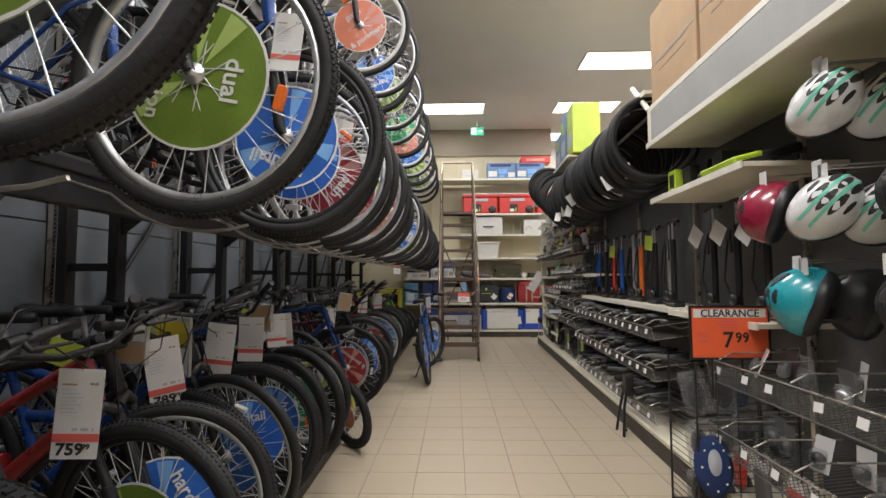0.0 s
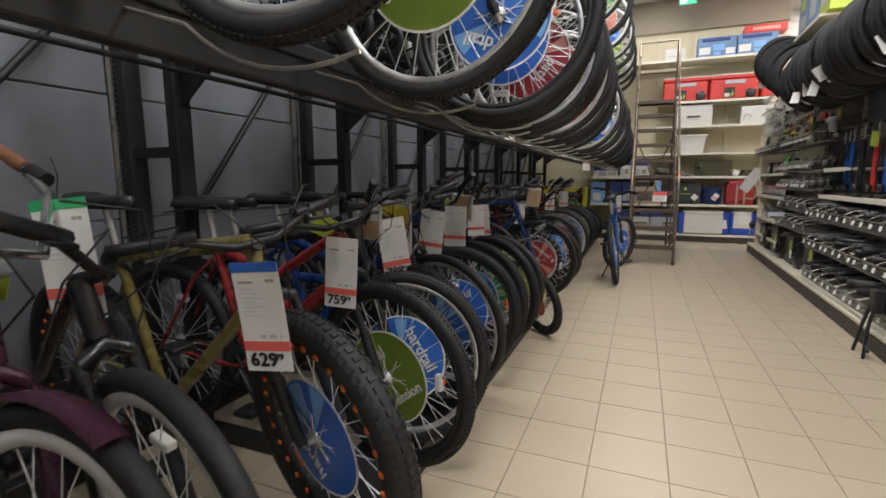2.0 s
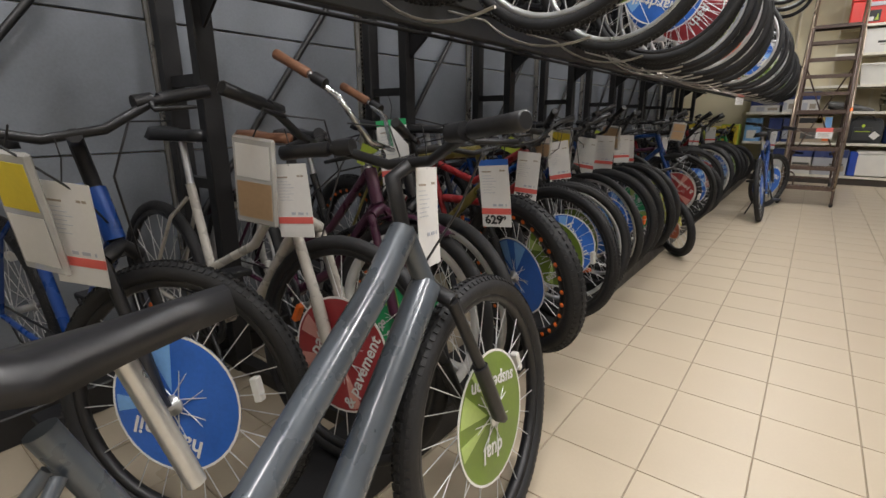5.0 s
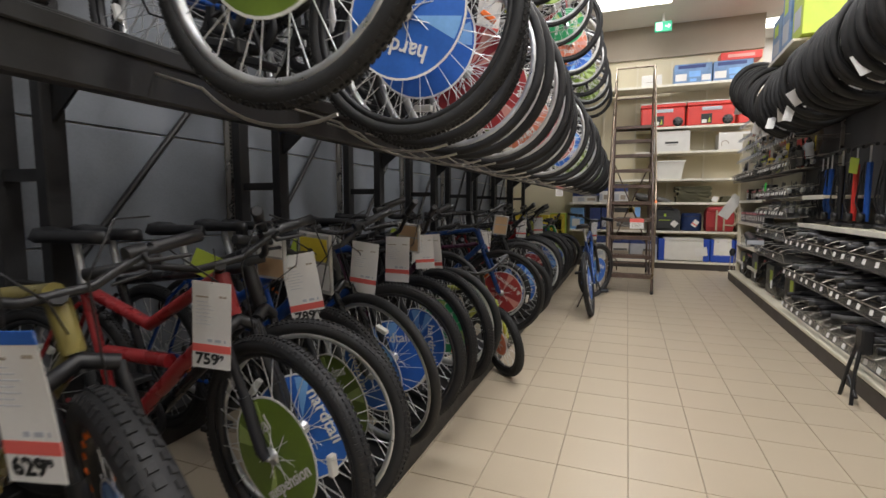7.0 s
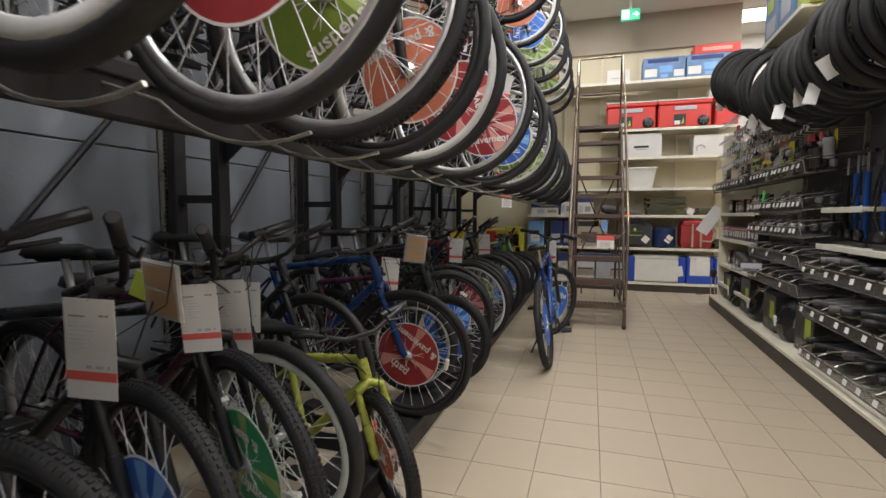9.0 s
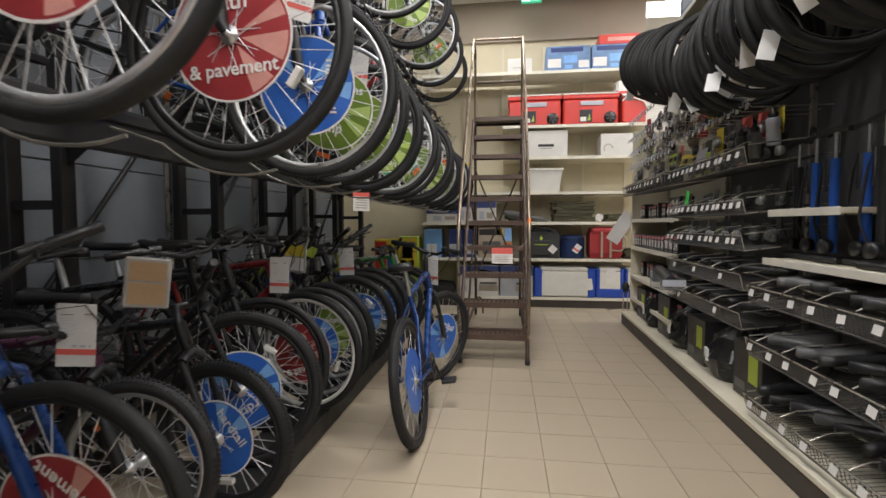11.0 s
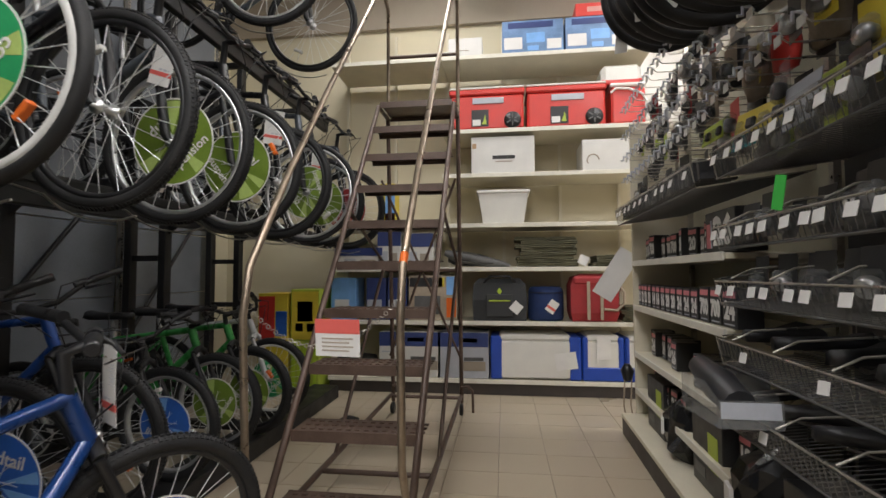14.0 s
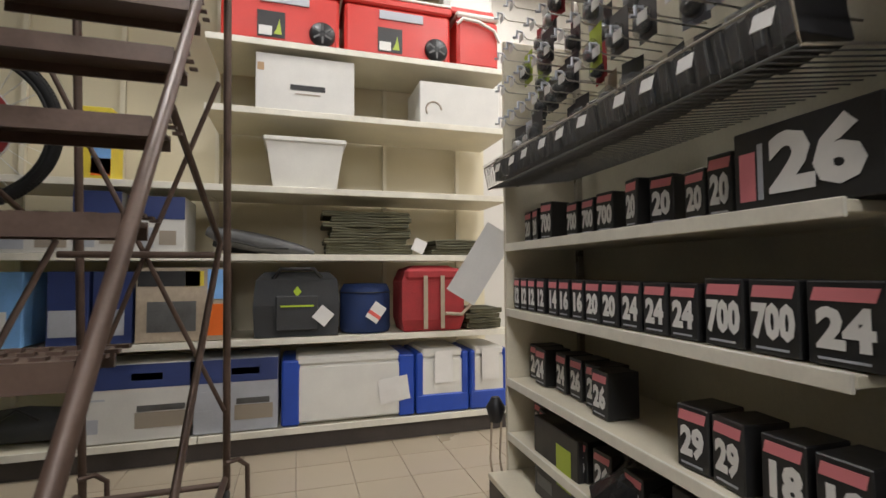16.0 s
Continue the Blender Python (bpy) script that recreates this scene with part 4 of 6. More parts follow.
for x0, x1, zs in ((SX0, 0.66, (0.15, 0.707, 1.231, 3.353)), (0.665, SX1, (0.15, 0.707, 1.231, 1.66, 2.156, 2.60, 3.353))):
    for z in zs:
        shelf_board(pose(0, 0, z), x0, x1, SY0, SY1)
shelf_board(pose(0, 0, 1.66), SX0, 0.66, SY0, SY1)
th = thing("shelving_unit", pose(0, 0, 0), "cream shelf back panels with slotted uprights", "shelf unit")
for x in (SX0, 0.06, 0.66, 1.27, 1.88, 2.49):
    part("upright", Geo().box(x - 0.015, x + 0.015, SY1 + 0.0, SY1 + 0.03, 0, 3.9), M["shelf"], th)
part("kick_plate", Geo().box(SX0, SX1, SY0 + 0.04, SY0 + 0.06, 0.0, 0.115), M["dark_base"], th)

# ---- right-hand gondola ----
RG = pose(2.02, 4.0, 0, 0, 0, -1.7)
def gshelf(x0, depth, y0, y1, z, name="shelf_board", material="shelf"):
    """A gondola shelf; x0 is how far its front lies behind the base's front."""
    th = thing(name, RG @ pose(0, 0, z), "cream steel gondola shelf with a price rail", "shelf", "gondola shelves")
    part("board", Geo().box(x0 + 0.006, x0 + depth, y0 + 0.003, y1 - 0.003, -0.026, 0, 0.003), M["shelf"], th)
    part("price_rail", Geo().box(x0 - 0.008, x0 + 0.004, y0 + 0.003, y1 - 0.003, -0.034, 0.004, 0.002), M["shelf_edge"], th)
    return th


GD = 0.52
GBACK = mat("charcoal_gondola_back", (0.10, 0.10, 0.105), 0.7, scale=4, var=0.15)
th = thing("gondola_back", RG, "grey gondola back panels and end panel", "shelf unit")
part("back", Geo().box(GD, GD + 0.03, -6.0, 1.55, 0.1, 2.75), GBACK, th)
part("back", Geo().box(GD, GD + 0.03, 1.55, 3.2, 0.1, 2.55), M["peg"], th, "cream pegboard back")
part("end_panel", Geo().box(0.1, GD + 0.05, 3.2, 3.225, 0.0, 2.3, 0.003), M["shelf"], th, "cream end panel")
part("base_front", Geo().box(0.0, 0.03, -6.0, 3.2, 0.0, 0.12, 0.004), M["dark_base"], th, "dark kick plate")
part("base_deck", Geo().box(-0.005, GD, -6.0, 3.2, 0.122, 0.15, 0.003), M["shelf"], th, "pale base deck")
for y in (-3.3, -2.08, -0.85, 0.4, 1.58, 3.18):
    part("upright", Geo().box(GD - 0.03, GD - 0.002, y - 0.015, y + 0.015, 0.15, 2.9), M["bare_steel"], th)
for z in (0.335, 0.598, 0.937, 1.257):
    gshelf(0.1, 0.41, 1.62, 3.19, z)
gshelf(0.12, 0.4, -2.45, 0.1, 1.017)
gshelf(0.0, 0.5, -4.9, -2.46, 2.19)
gshelf(0.02, 0.5, -3.6, -2.46, 1.79)
gshelf(0.0, 0.52, -2.45, 0.4, 2.60)
gshelf(0.05, 0.47, 0.42, 1.62, 2.88)

# tyres hung in a row
def hung_tyre(yl, z, R, r):
    th = thing("bicycle_tyre_stock", RG @ pose(0.1, yl, z, random.uniform(-4, 4), 0, random.uniform(-5, 5)), "black bicycle tyre hung on the tyre bar", "tyre", "hanging tyres")
    part("casing", cached(("hung", R, r), lambda: g_tyre(R, r, False).lathe([(R - 2 * r, -r * 0.7), (R - 2 * r, r * 0.7), (R - 2 * r - 0.006, r * 0.6), (R - 2 * r - 0.006, -r * 0.6)], 44), "casing"), M["rubber"], th)
    return th
random.seed(8)
for k in range(40):
    yl = -2.35 + k * 0.12 + random.uniform(-0.02, 0.02)
    hung_tyre(yl, 2.25 + 0.31 * max(0.0, yl - 0.6) + random.uniform(-0.03, 0.03), random.choice((0.33, 0.34, 0.35)), random.choice((0.022, 0.027)))


RND = random.Random(21)


def carton(m, w, d, h, material, label, category="box", group="", lines=0, extra=(), words="", size=0.05):
    """A closed carton standing on its base; front faces -y."""
    th = thing("carton", m, label, category, group)
    part("body", Geo().box(-w / 2, w / 2, 0, d, 0, h, 0.004), M[material], th)
    for x0, x1, z0, z1, mt in extra:
        part("print", Geo().box(x0, x1, -0.002, 0.001, z0, z1), M[mt], th)
    for i in range(lines):
        part("print_line", Geo().box(-w * 0.3, w * RND.uniform(0.05, 0.35), -0.0025, 0.001, h * (0.3 + 0.09 * i), h * (0.3 + 0.09 * i) + 0.008), M["bulkhead"], th)
    if words:
        part("print_words", lettering(words, size), M["paper"], th, "", pose(0, -0.003, h * 0.5))
    return th


# ---- goods on the stock shelves ----
FY = SY0 + 0.02
Z1, Z2, Z3, Z4, Z5, Z6, Z7 = 0.158, 0.715, 1.239, 1.668, 2.164, 2.608, 3.361


def cooler(x0, x1, z):
    w, h = x1 - x0, 0.41
    th = thing("wheeled_cooler", pose((x0 + x1) / 2, FY, z), "red wheeled cooler with a white-lined lid on the shelf", "cooler", "red wheeled coolers")
    part("body", Geo().box(-w / 2 + 0.01, w / 2 - 0.01, 0.01, 0.42, 0, h - 0.06, 0.02), M["red_cooler"], th)
    part("lid", Geo().box(-w / 2, w / 2, 0, 0.43, h - 0.058, h, 0.012), M["red_cooler"], th)
    part("lid_line", Geo().box(-w / 2 + 0.004, w / 2 - 0.004, 0.0, 0.42, h + 0.001, h + 0.02, 0.004), M["white_plastic"], th, "white lid insert")
    part("name_plate", Geo().box(-0.14, 0.17, 0.0, 0.011, h - 0.15, h - 0.09, 0.002), M["carton_grey"], th)
    card = part("card", Geo().box(-0.15, 0.02, 0.004, 0.009, 0.03, 0.2), M["kraft"], th, "picture card")
    part("card_print", Geo().poly([(-0.03, 0.05), (0.0, 0.05), (-0.015, 0.15), (-0.03, 0.09), (-0.05, 0.05)], 0.002).moved(Matrix.Translation((0, 0.002, 0))), M["lime_card"], card)
    part("card_print", Geo().box(-0.14, -0.06, 0.002, 0.005, 0.04, 0.1), M["paper"], card)
    wheel = part("wheel", Geo().lathe([(0, -0.02), (0.075, -0.02), (0.085, 0), (0.075, 0.02), (0, 0.02)], 20, pose(w / 2 - 0.12, 0.0, 0.085), closed=False), M["black"], th)
    for i in range(6):
        a = i * 1.047
        part("wheel_spoke", Geo().box(-0.006, 0.006, -0.023, -0.019, 0.02, 0.065, m=pose(w / 2 - 0.12, 0, 0.085) @ Matrix.Rotation(a, 4, "Y")), M["grey_pack"], wheel)


cooler(0.735, 1.485, Z6)
cooler(1.50, 2.27, Z6)
th = thing("jug_cooler", pose(2.47, FY, Z6), "small red cooler with white handle and lid", "cooler")
part("body", Geo().box(-0.16, 0.16, 0, 0.3, 0, 0.36, 0.02), M["red_cooler"], th)
part("lid", Geo().box(-0.17, 0.17, -0.01, 0.31, 0.362, 0.4, 0.012), M["white_plastic"], th)
part("handle", Geo().tube([(-0.165, -0.01, 0.3), (-0.12, -0.015, 0.34), (0.0, -0.02, 0.33), (0.12, -0.02, 0.28), (0.165, -0.015, 0.2)], 0.012, 6), M["white_plastic"], th)
th = thing("picnic_cooler", pose(2.42, FY + 0.03, Z6 + 0.402), "white lidded cooler lying on the red cooler", "cooler")
part("body", Geo().box(-0.19, 0.19, 0, 0.3, 0, 0.2, 0.04), M["white_plastic"], th)
part("band", Geo().box(-0.192, 0.192, -0.002, 0.302, 0.0, 0.05, 0.01), M["red_cooler"], th)
# top shelf
carton(pose(0.9, FY, Z7), 0.34, 0.3, 0.19, "carton_white", "plain white carton on the top shelf", lines=1)
for i, x in enumerate((1.57, 2.19)):
    th = carton(pose(x, FY, Z7), 0.6, 0.35, 0.33, "printed", "blue and white printed toy carton on the top shelf", group="printed toy cartons",
                extra=((-0.28, -0.1, 0.04, 0.16, "paper"), (-0.06, 0.12, 0.1, 0.2, "d_sky"), (0.14, 0.28, 0.03, 0.13, "paper"), (-0.24, 0.2, 0.25, 0.31, "carton_blue"), (-0.05, 0.06, 0.02, 0.07, "d_sky")))
carton(pose(2.3, FY, Z7 + 0.334), 0.62, 0.32, 0.13, "red_cooler", "flat red carton on the toy cartons", extra=((-0.2, 0.2, 0.04, 0.09, "d_pink"),))
# fifth shelf
carton(pose(1.265, FY, Z5), 0.62, 0.38, 0.365, "carton_white", "white cooler carton with a plain dark mark", extra=((-0.1, 0.12, 0.14, 0.175, "black_ink"), (-0.07, 0.09, 0.11, 0.12, "bulkhead"), (-0.3, -0.26, 0.25, 0.3, "cardboard")))
th = carton(pose(2.33, FY, Z5), 0.6, 0.38, 0.30, "carton_white", "white carton with a grey handle mark")
part("hand_hole", Geo().lathe([(0.05, -0.003), (0.062, -0.003), (0.062, 0.001), (0.05, 0.001)], 20, pose(-0.2, 0, 0.1), arc=0.6), M["bulkhead"], th)
# white bin
th = thing("storage_bin", pose(1.265, FY + 0.02, Z4), "tapered white plastic storage bin", "bin")
b0, b1, h = (0.2, 0.14), (0.25, 0.17), 0.33
g = Geo().add([(s * x, 0.17 + t * y, z) for (x, y), z in ((b0, 0), (b1, h)) for s, t in ((-1, -1), (1, -1), (1, 1), (-1, 1))], [(3, 2, 1, 0), (4, 5, 6, 7), (0, 1, 5, 4), (1, 2, 6, 5), (2, 3, 7, 6), (3, 0, 4, 7)])
part("body", g, M["white_plastic"], th)
part("rim", Geo().box(-0.262, 0.262, -0.012, 0.352, h - 0.03, h + 0.004, 0.008), M["white_plastic"], th)
# folded canvas stack
def canvas_stack(x, z, w, n, tag=True):
    for i in range(n):
        g = Geo()
        ww, dz = w * RND.uniform(0.88, 1.0), 0.036
        k = 10
        for s in range(2):
            g.tube([(-ww / 2 + ww * q / k, 0.012 + 0.006 * math.sin(q * 1.3 + i), z * 0 + 0.01 + s * 0.017 + 0.003 * math.sin(q * 0.9 + i * 2)) for q in range(k + 1)], 0.0095, 6)
        g.box(-ww / 2, ww / 2, 0.012, 0.34, 0.002, 0.034, 0.006)
        th = thing("folded_canvas", pose(x + RND.uniform(-0.02, 0.02), FY + RND.uniform(0, 0.02), z + i * dz, 0, 0, RND.uniform(-2, 2)), "folded olive canvas chair in a flat stack", "folded canvas", "folded canvas stack")
        part("canvas", g, M["tarp"], th)
canvas_stack(1.68, Z3, 0.6, 8)
canvas_stack(2.32, Z3, 0.42, 3)
canvas_stack(2.5, Z2, 0.26, 4)
def shelf_tag(m, w=0.09, h=0.08, mt="paper", red=False):
    th = thing("price_ticket", m, "small white hanging price ticket", "ticket", "price tickets")
    part("card", Geo().box(-w / 2, w / 2, -0.001, 0.001, -h / 2, h / 2), M[mt], th)
    if red:
        part("band", Geo().box(-w / 2, w / 2, -0.002, 0.0015, -h * 0.25, -h * 0.05), M["red_ink"], th)
shelf_tag(pose(2.02, FY - 0.005, Z3 + 0.06, 0, 25), 0.09, 0.09)
# long bags
for i, (x, w, r) in enumerate(((1.0, 0.66, 0.06), (0.95, 0.5, 0.05))):
    th = thing("long_bag", pose(x, FY + 0.08 + i * 0.12, Z3 + r, 0, 8 - i * 10), "long charcoal fabric bag lying on the shelf", "bag", "long bags")
    part("body", Geo().tube([(-w / 2, 0, 0.04), (-w / 3, 0, 0.02), (0, 0.02, 0.01), (w / 3, 0, 0.0), (w / 2, 0, -0.01)], [r * 0.5, r, r * 1.05, r * 0.7, r * 0.35], 12), M["grey_fabric"] if i else M["grey_pack"], th)
    part("strap", Geo().tube([(-w / 3, -r, 0), (0, -r - 0.03, -0.02), (w / 4, -r * 0.8, 0)], 0.006, 5), M["black"], th)
# blue and white appliance boxes
for x, w, h in ((-0.2, 0.5, 0.2), (0.12, 0.24, 0.36), (0.42, 0.30, 0.34)):
    carton(pose(x, FY, Z3), w, 0.32, h, "carton_white", "white carton with a dark blue top band", group="appliance cartons",
           extra=((-w / 2, w / 2, h * 0.6, h, "carton_blue"), (-w * 0.3, -w * 0.05, h * 0.1, h * 0.45, "carton_grey"), (w * 0.05, w * 0.35, h * 0.15, h * 0.4, "bulkhead")))
# second shelf
th = thing("cooler_bag", pose(1.22, FY, Z2), "charcoal soft cooler bag with a lime emblem", "cooler bag")
g = Geo()
g.add([(s * x, 0.16 + t * y, z) for x, y, z in ((0.255, 0.15, 0), (0.265, 0.16, 0.2), (0.25, 0.15, 0.36), (0.2, 0.12, 0.41)) for s, t in ((-1, -1), (1, -1), (1, 1), (-1, 1))],
      [(3, 2, 1, 0), (12, 13, 14, 15)] + [(4 * i + j, 4 * i + (j + 1) % 4, 4 * i + 4 + (j + 1) % 4, 4 * i + 4 + j) for i in range(3) for j in range(4)])
part("body", g, M["grey_fabric"], th)
part("pocket", Geo().box(-0.13, 0.13, -0.022, 0.0, 0.04, 0.26, 0.008), M["grey_fabric"], th)
part("emblem", Geo().poly([(-0.025, 0.285), (0, 0.25), (0.025, 0.285), (0, 0.32)], 0.004), M["neon"], th)
part("emblem_bar", Geo().box(-0.1, 0.1, -0.026, -0.02, 0.19, 0.2), M["neon"], th)
part("handle", Geo().tube([(-0.15, 0.02, 0.37), (-0.1, -0.01, 0.43), (0.1, -0.01, 0.43), (0.15, 0.02, 0.37)], 0.012, 6), M["black"], th)
shelf_tag(pose(1.38, FY - 0.03, Z2 + 0.13, 0, 40), 0.1, 0.1)
th = thing("lunch_bag", pose(1.675, FY + 0.02, Z2), "navy blue soft cooler bag", "cooler bag")
part("body", Geo().lathe([(0, 0), (0.165, 0), (0.175, 0.03), (0.172, 0.28), (0.15, 0.325), (0, 0.33)], 20, pose(0, 0.16, 0, 90), closed=False), M["navy_fabric"], th)
part("zip", Geo().tube([(0.176 * math.cos(a), 0.16 + 0.176 * math.sin(a), 0.27) for a in [i * 0.3142 for i in range(21)]], 0.004, 5), M["black"], th)
shelf_tag(pose(1.72, FY - 0.022, Z2 + 0.14, 0, 35), 0.09, 0.12, red=True)
th = thing("backpack_cooler", pose(2.115, FY - 0.03, Z2 - 0.02), "bright red fabric cooler backpack with beige straps", "bag")
g = Geo().add([(s * x, 0.16 + t * y, z) for x, y, z in ((0.2, 0.13, 0.022), (0.22, 0.16, 0.1), (0.22, 0.16, 0.36), (0.19, 0.14, 0.44), (0.12, 0.09, 0.47)) for s, t in ((-1, -1), (1, -1), (1, 1), (-1, 1))],
      [(3, 2, 1, 0), (16, 17, 18, 19)] + [(4 * i + j, 4 * i + (j + 1) % 4, 4 * i + 4 + (j + 1) % 4, 4 * i + 4 + j) for i in range(4) for j in range(4)])
part("body", g, M["red_fabric"], th)
part("flap", Geo().box(-0.2, 0.2, -0.012, 0.3, 0.37, 0.45, 0.02), M["red_fabric"], th)
for x in (-0.06, 0.06):
    part("strap", Geo().box(x - 0.014, x + 0.014, -0.02, -0.012, 0.04, 0.4), M["strap"], th)
part("side_strap", Geo().tube([(0.2, -0.01, 0.38), (0.26, -0.03, 0.3), (0.26, -0.03, 0.2), (0.2, -0.01, 0.13), (0.08, -0.02, 0.14)], 0.013, 5), M["strap"], th)
carton(pose(0.56, FY, Z2), 0.48, 0.33, 0.44, "strap", "cooler carton with a picture and an orange and blue side", extra=((-0.23, 0.1, 0.33, 0.42, "kraft"), (0.02, 0.12, 0.33, 0.42, "yellow"), (-0.18, 0.08, 0.06, 0.24, "grey_pack"), (0.14, 0.235, 0.25, 0.43, "d_sky"), (0.14, 0.235, 0.03, 0.22, "orange")))
for x, mt, lab in ((-0.36, "d_sky", "light blue toy bicycle carton"), (-0.02, "carton_blue", "dark blue carton"), (0.2, "carton_blue", "dark blue carton")):
    carton(pose(x, FY + 0.02, Z2), 0.26 if x < -0.2 else 0.2, 0.3, 0.42, mt, lab + " on the shelf", extra=((-0.09, 0.06, 0.05, 0.2, "paper" if x < -0.2 else "carton_grey"),))
# bottom shelf
def chest(x0, x1, label):
    w, h = x1 - x0, 0.43
    th = thing("ice_chest", pose((x0 + x1) / 2, FY, Z1), label, "cooler", "blue and white ice chests")
    part("body", Geo().box(-w / 2 + 0.09 * min(1, w), w / 2 - 0.09 * min(1, w), 0.0, 0.4, 0.01, h - 0.06, 0.015), M["white_plastic"], th)
    part("lid", Geo().box(-w / 2 + 0.1 * w, w / 2 - 0.12 * w, -0.004, 0.405, h - 0.058, h, 0.015), M["white_plastic"], th)
    for s in (-1, 1):
        part("end_guard", Geo().box(min(s * w / 2, s * (w / 2 - 0.11 * min(1, w * 1.3))), max(s * w / 2, s * (w / 2 - 0.11 * min(1, w * 1.3))), -0.008, 0.41, 0.0, h - 0.02, 0.012), M["blue_plastic"], th, "royal blue end guard")
    if w < 0.6:
        part("base_band", Geo().box(-w / 2, w / 2, -0.01, 0.408, 0.0, 0.13, 0.012), M["blue_plastic"], th)
        part("tag", Geo().box(-0.06, 0.07, -0.016, -0.012, 0.2, 0.42), M["paper"], th)
    else:
        part("tag", Geo().box(w / 2 - 0.22, w / 2 - 0.02, -0.016, -0.012, 0.06, 0.22, m=pose(0, 0, 0, 0, -8)), M["paper"], th)
chest(1.13, 1.985, "long white ice chest with royal blue ends")
chest(1.995, 2.375, "upright white and royal blue ice chest")
chest(2.385, 2.68, "small white and royal blue ice chest")
for x, w in ((0.33, 0.62), (0.86, 0.5)):
    carton(pose(x, FY, Z1), w, 0.36, 0.44, "carton_white" if x < 0.5 else "carton_grey", "%s cooler carton with a dark blue top band" % ("white" if x < 0.5 else "grey"), group="cooler cartons",
           extra=((-w / 2 + 0.002, w / 2 - 0.002, 0.3, 0.438, "carton_blue"), (-0.02, 0.14, 0.345, 0.385, "carton_grey"), (0.0, w / 2 - 0.03, 0.07, 0.16, "bulkhead"), (0.01, w / 2 - 0.05, 0.165, 0.2, "grey_pack"), (-w / 2 + 0.03, -w / 2 + 0.13, 0.06, 0.14, "carton_grey"), (-w / 2 + 0.03, -w / 2 + 0.16, 0.24, 0.25, "carton_grey")))
th = thing("duffel_bag", pose(-0.25, FY + 0.15, Z1 + 0.1), "black duffel bag lying on the bottom shelf", "bag")
part("body", Geo().tube([(-0.22, 0, 0), (-0.19, 0, 0), (0, 0, 0.01), (0.19, 0, 0), (0.22, 0, 0)], [0.03, 0.09, 0.1, 0.09, 0.03], 12), M["grey_fabric"], th)
part("strap", Geo().tube([(-0.1, -0.09, 0.05), (0, -0.11, 0.12), (0.1, -0.09, 0.05)], 0.008, 5), M["black"], th)
# scooter cartons beside the shelves
for x, w, h, mt, ex in ((-0.72, 0.3, 1.02, "lime_card", (( -0.14, 0.14, 0.52, 1.0, "yellow"), (-0.1, -0.02, 0.6, 0.68, "kraft"), (0.02, 0.1, 0.6, 0.68, "kraft"), (-0.08, 0.08, 0.7, 0.9, "kraft"))),
                        (-1.06, 0.32, 0.98, "yellow", ((-0.15, 0.02, 0.5, 0.95, "red_cooler"), (0.03, 0.15, 0.55, 0.8, "d_blue")))):
    th = carton(pose(x, 8.1, 0), w, 0.35, h, mt, "tall %s scooter carton standing on the floor" % ("lime" if mt == "lime_card" else "yellow"), extra=ex)
    if mt == "lime_card":
        for k in range(5):
            part("print_stripe", Geo().box(-0.13 + k * 0.055, -0.10 + k * 0.055, -0.003, 0.001, 0.05, 0.45), M["neon"], th)
carton(pose(0.1, FY, Z4), 0.16, 0.2, 0.42, "yellow", "narrow yellow and blue carton on the shelf", extra=((-0.02, 0.078, 0.03, 0.38, "d_sky"), (-0.02, 0.078, 0.02, 0.12, "orange")))

# ---- ladder sign, exit sign, vent ----
th = thing("notice_card", pose(0.685, 5.12, 1.015, 4, 0, -8), "white notice card with a red heading on the ladder chain", "sign")
part("card", Geo().box(-0.085, 0.085, -0.001, 0.001, -0.13, 0.0), M["paper"], th)
part("heading", Geo().box(-0.085, 0.085, -0.002, 0.0005, -0.05, 0.0), M["red_ink"], th)
for i in range(4):
    part("print_line", Geo().box(-0.06, 0.06 - 0.015 * (i % 2), -0.002, 0.0005, -0.07 - i * 0.014, -0.065 - i * 0.014), M["bulkhead"], th)
th = thing("chain", pose(0, 5.19, 0), "thin sagging steel chain across the ladder", "chain")
for i in range(40):
    a = i / 39
    z = 1.06 - 0.62 * a * (1 - a) * 1.0 + 0.02 * a
    part("link", cached("link", lambda: Geo().lathe([(0.006, -0.001), (0.0085, -0.001), (0.0085, 0.001), (0.006, 0.001)], 8), "link"), M["bare_steel"], th, "", pose(0.33 + 0.565 * a, -0.04, z, 90 * (i % 2), 30 * (a - 0.5)))
th = thing("handrail_clip", pose(0.905, 5.2, 1.228, -36), "orange plastic sleeve on the ladder handrail", "clip")
part("sleeve", Geo().tube([(0, 0, -0.022), (0, 0, 0.022)], 0.0155, 10), M["orange"], th)
th = thing("exit_sign", pose(1.05, 8.1, 4.28), "green and white running-figure exit sign hung from the ceiling", "exit sign")
part("housing", Geo().box(-0.14, 0.14, 0, 0.05, 0, 0.17, 0.005), M["exit_green"], th)
part("arrow", Geo().poly([(0.03, 0.075), (0.08, 0.075), (0.08, 0.045), (0.125, 0.085), (0.08, 0.125), (0.08, 0.095), (0.03, 0.095)], 0.004), M["exit_white"], th)
part("door_symbol", Geo().box(-0.12, -0.02, -0.002, 0.001, 0.02, 0.15), M["exit_white"], th)
part("stem", Geo().box(-0.02, 0.02, 0.01, 0.04, 0.17, 0.32), M["white_plastic"], th)
th = thing("ceiling_vent", pose(3.28, 6.1, CEIL), "round grey ceiling air diffuser", "air vent")
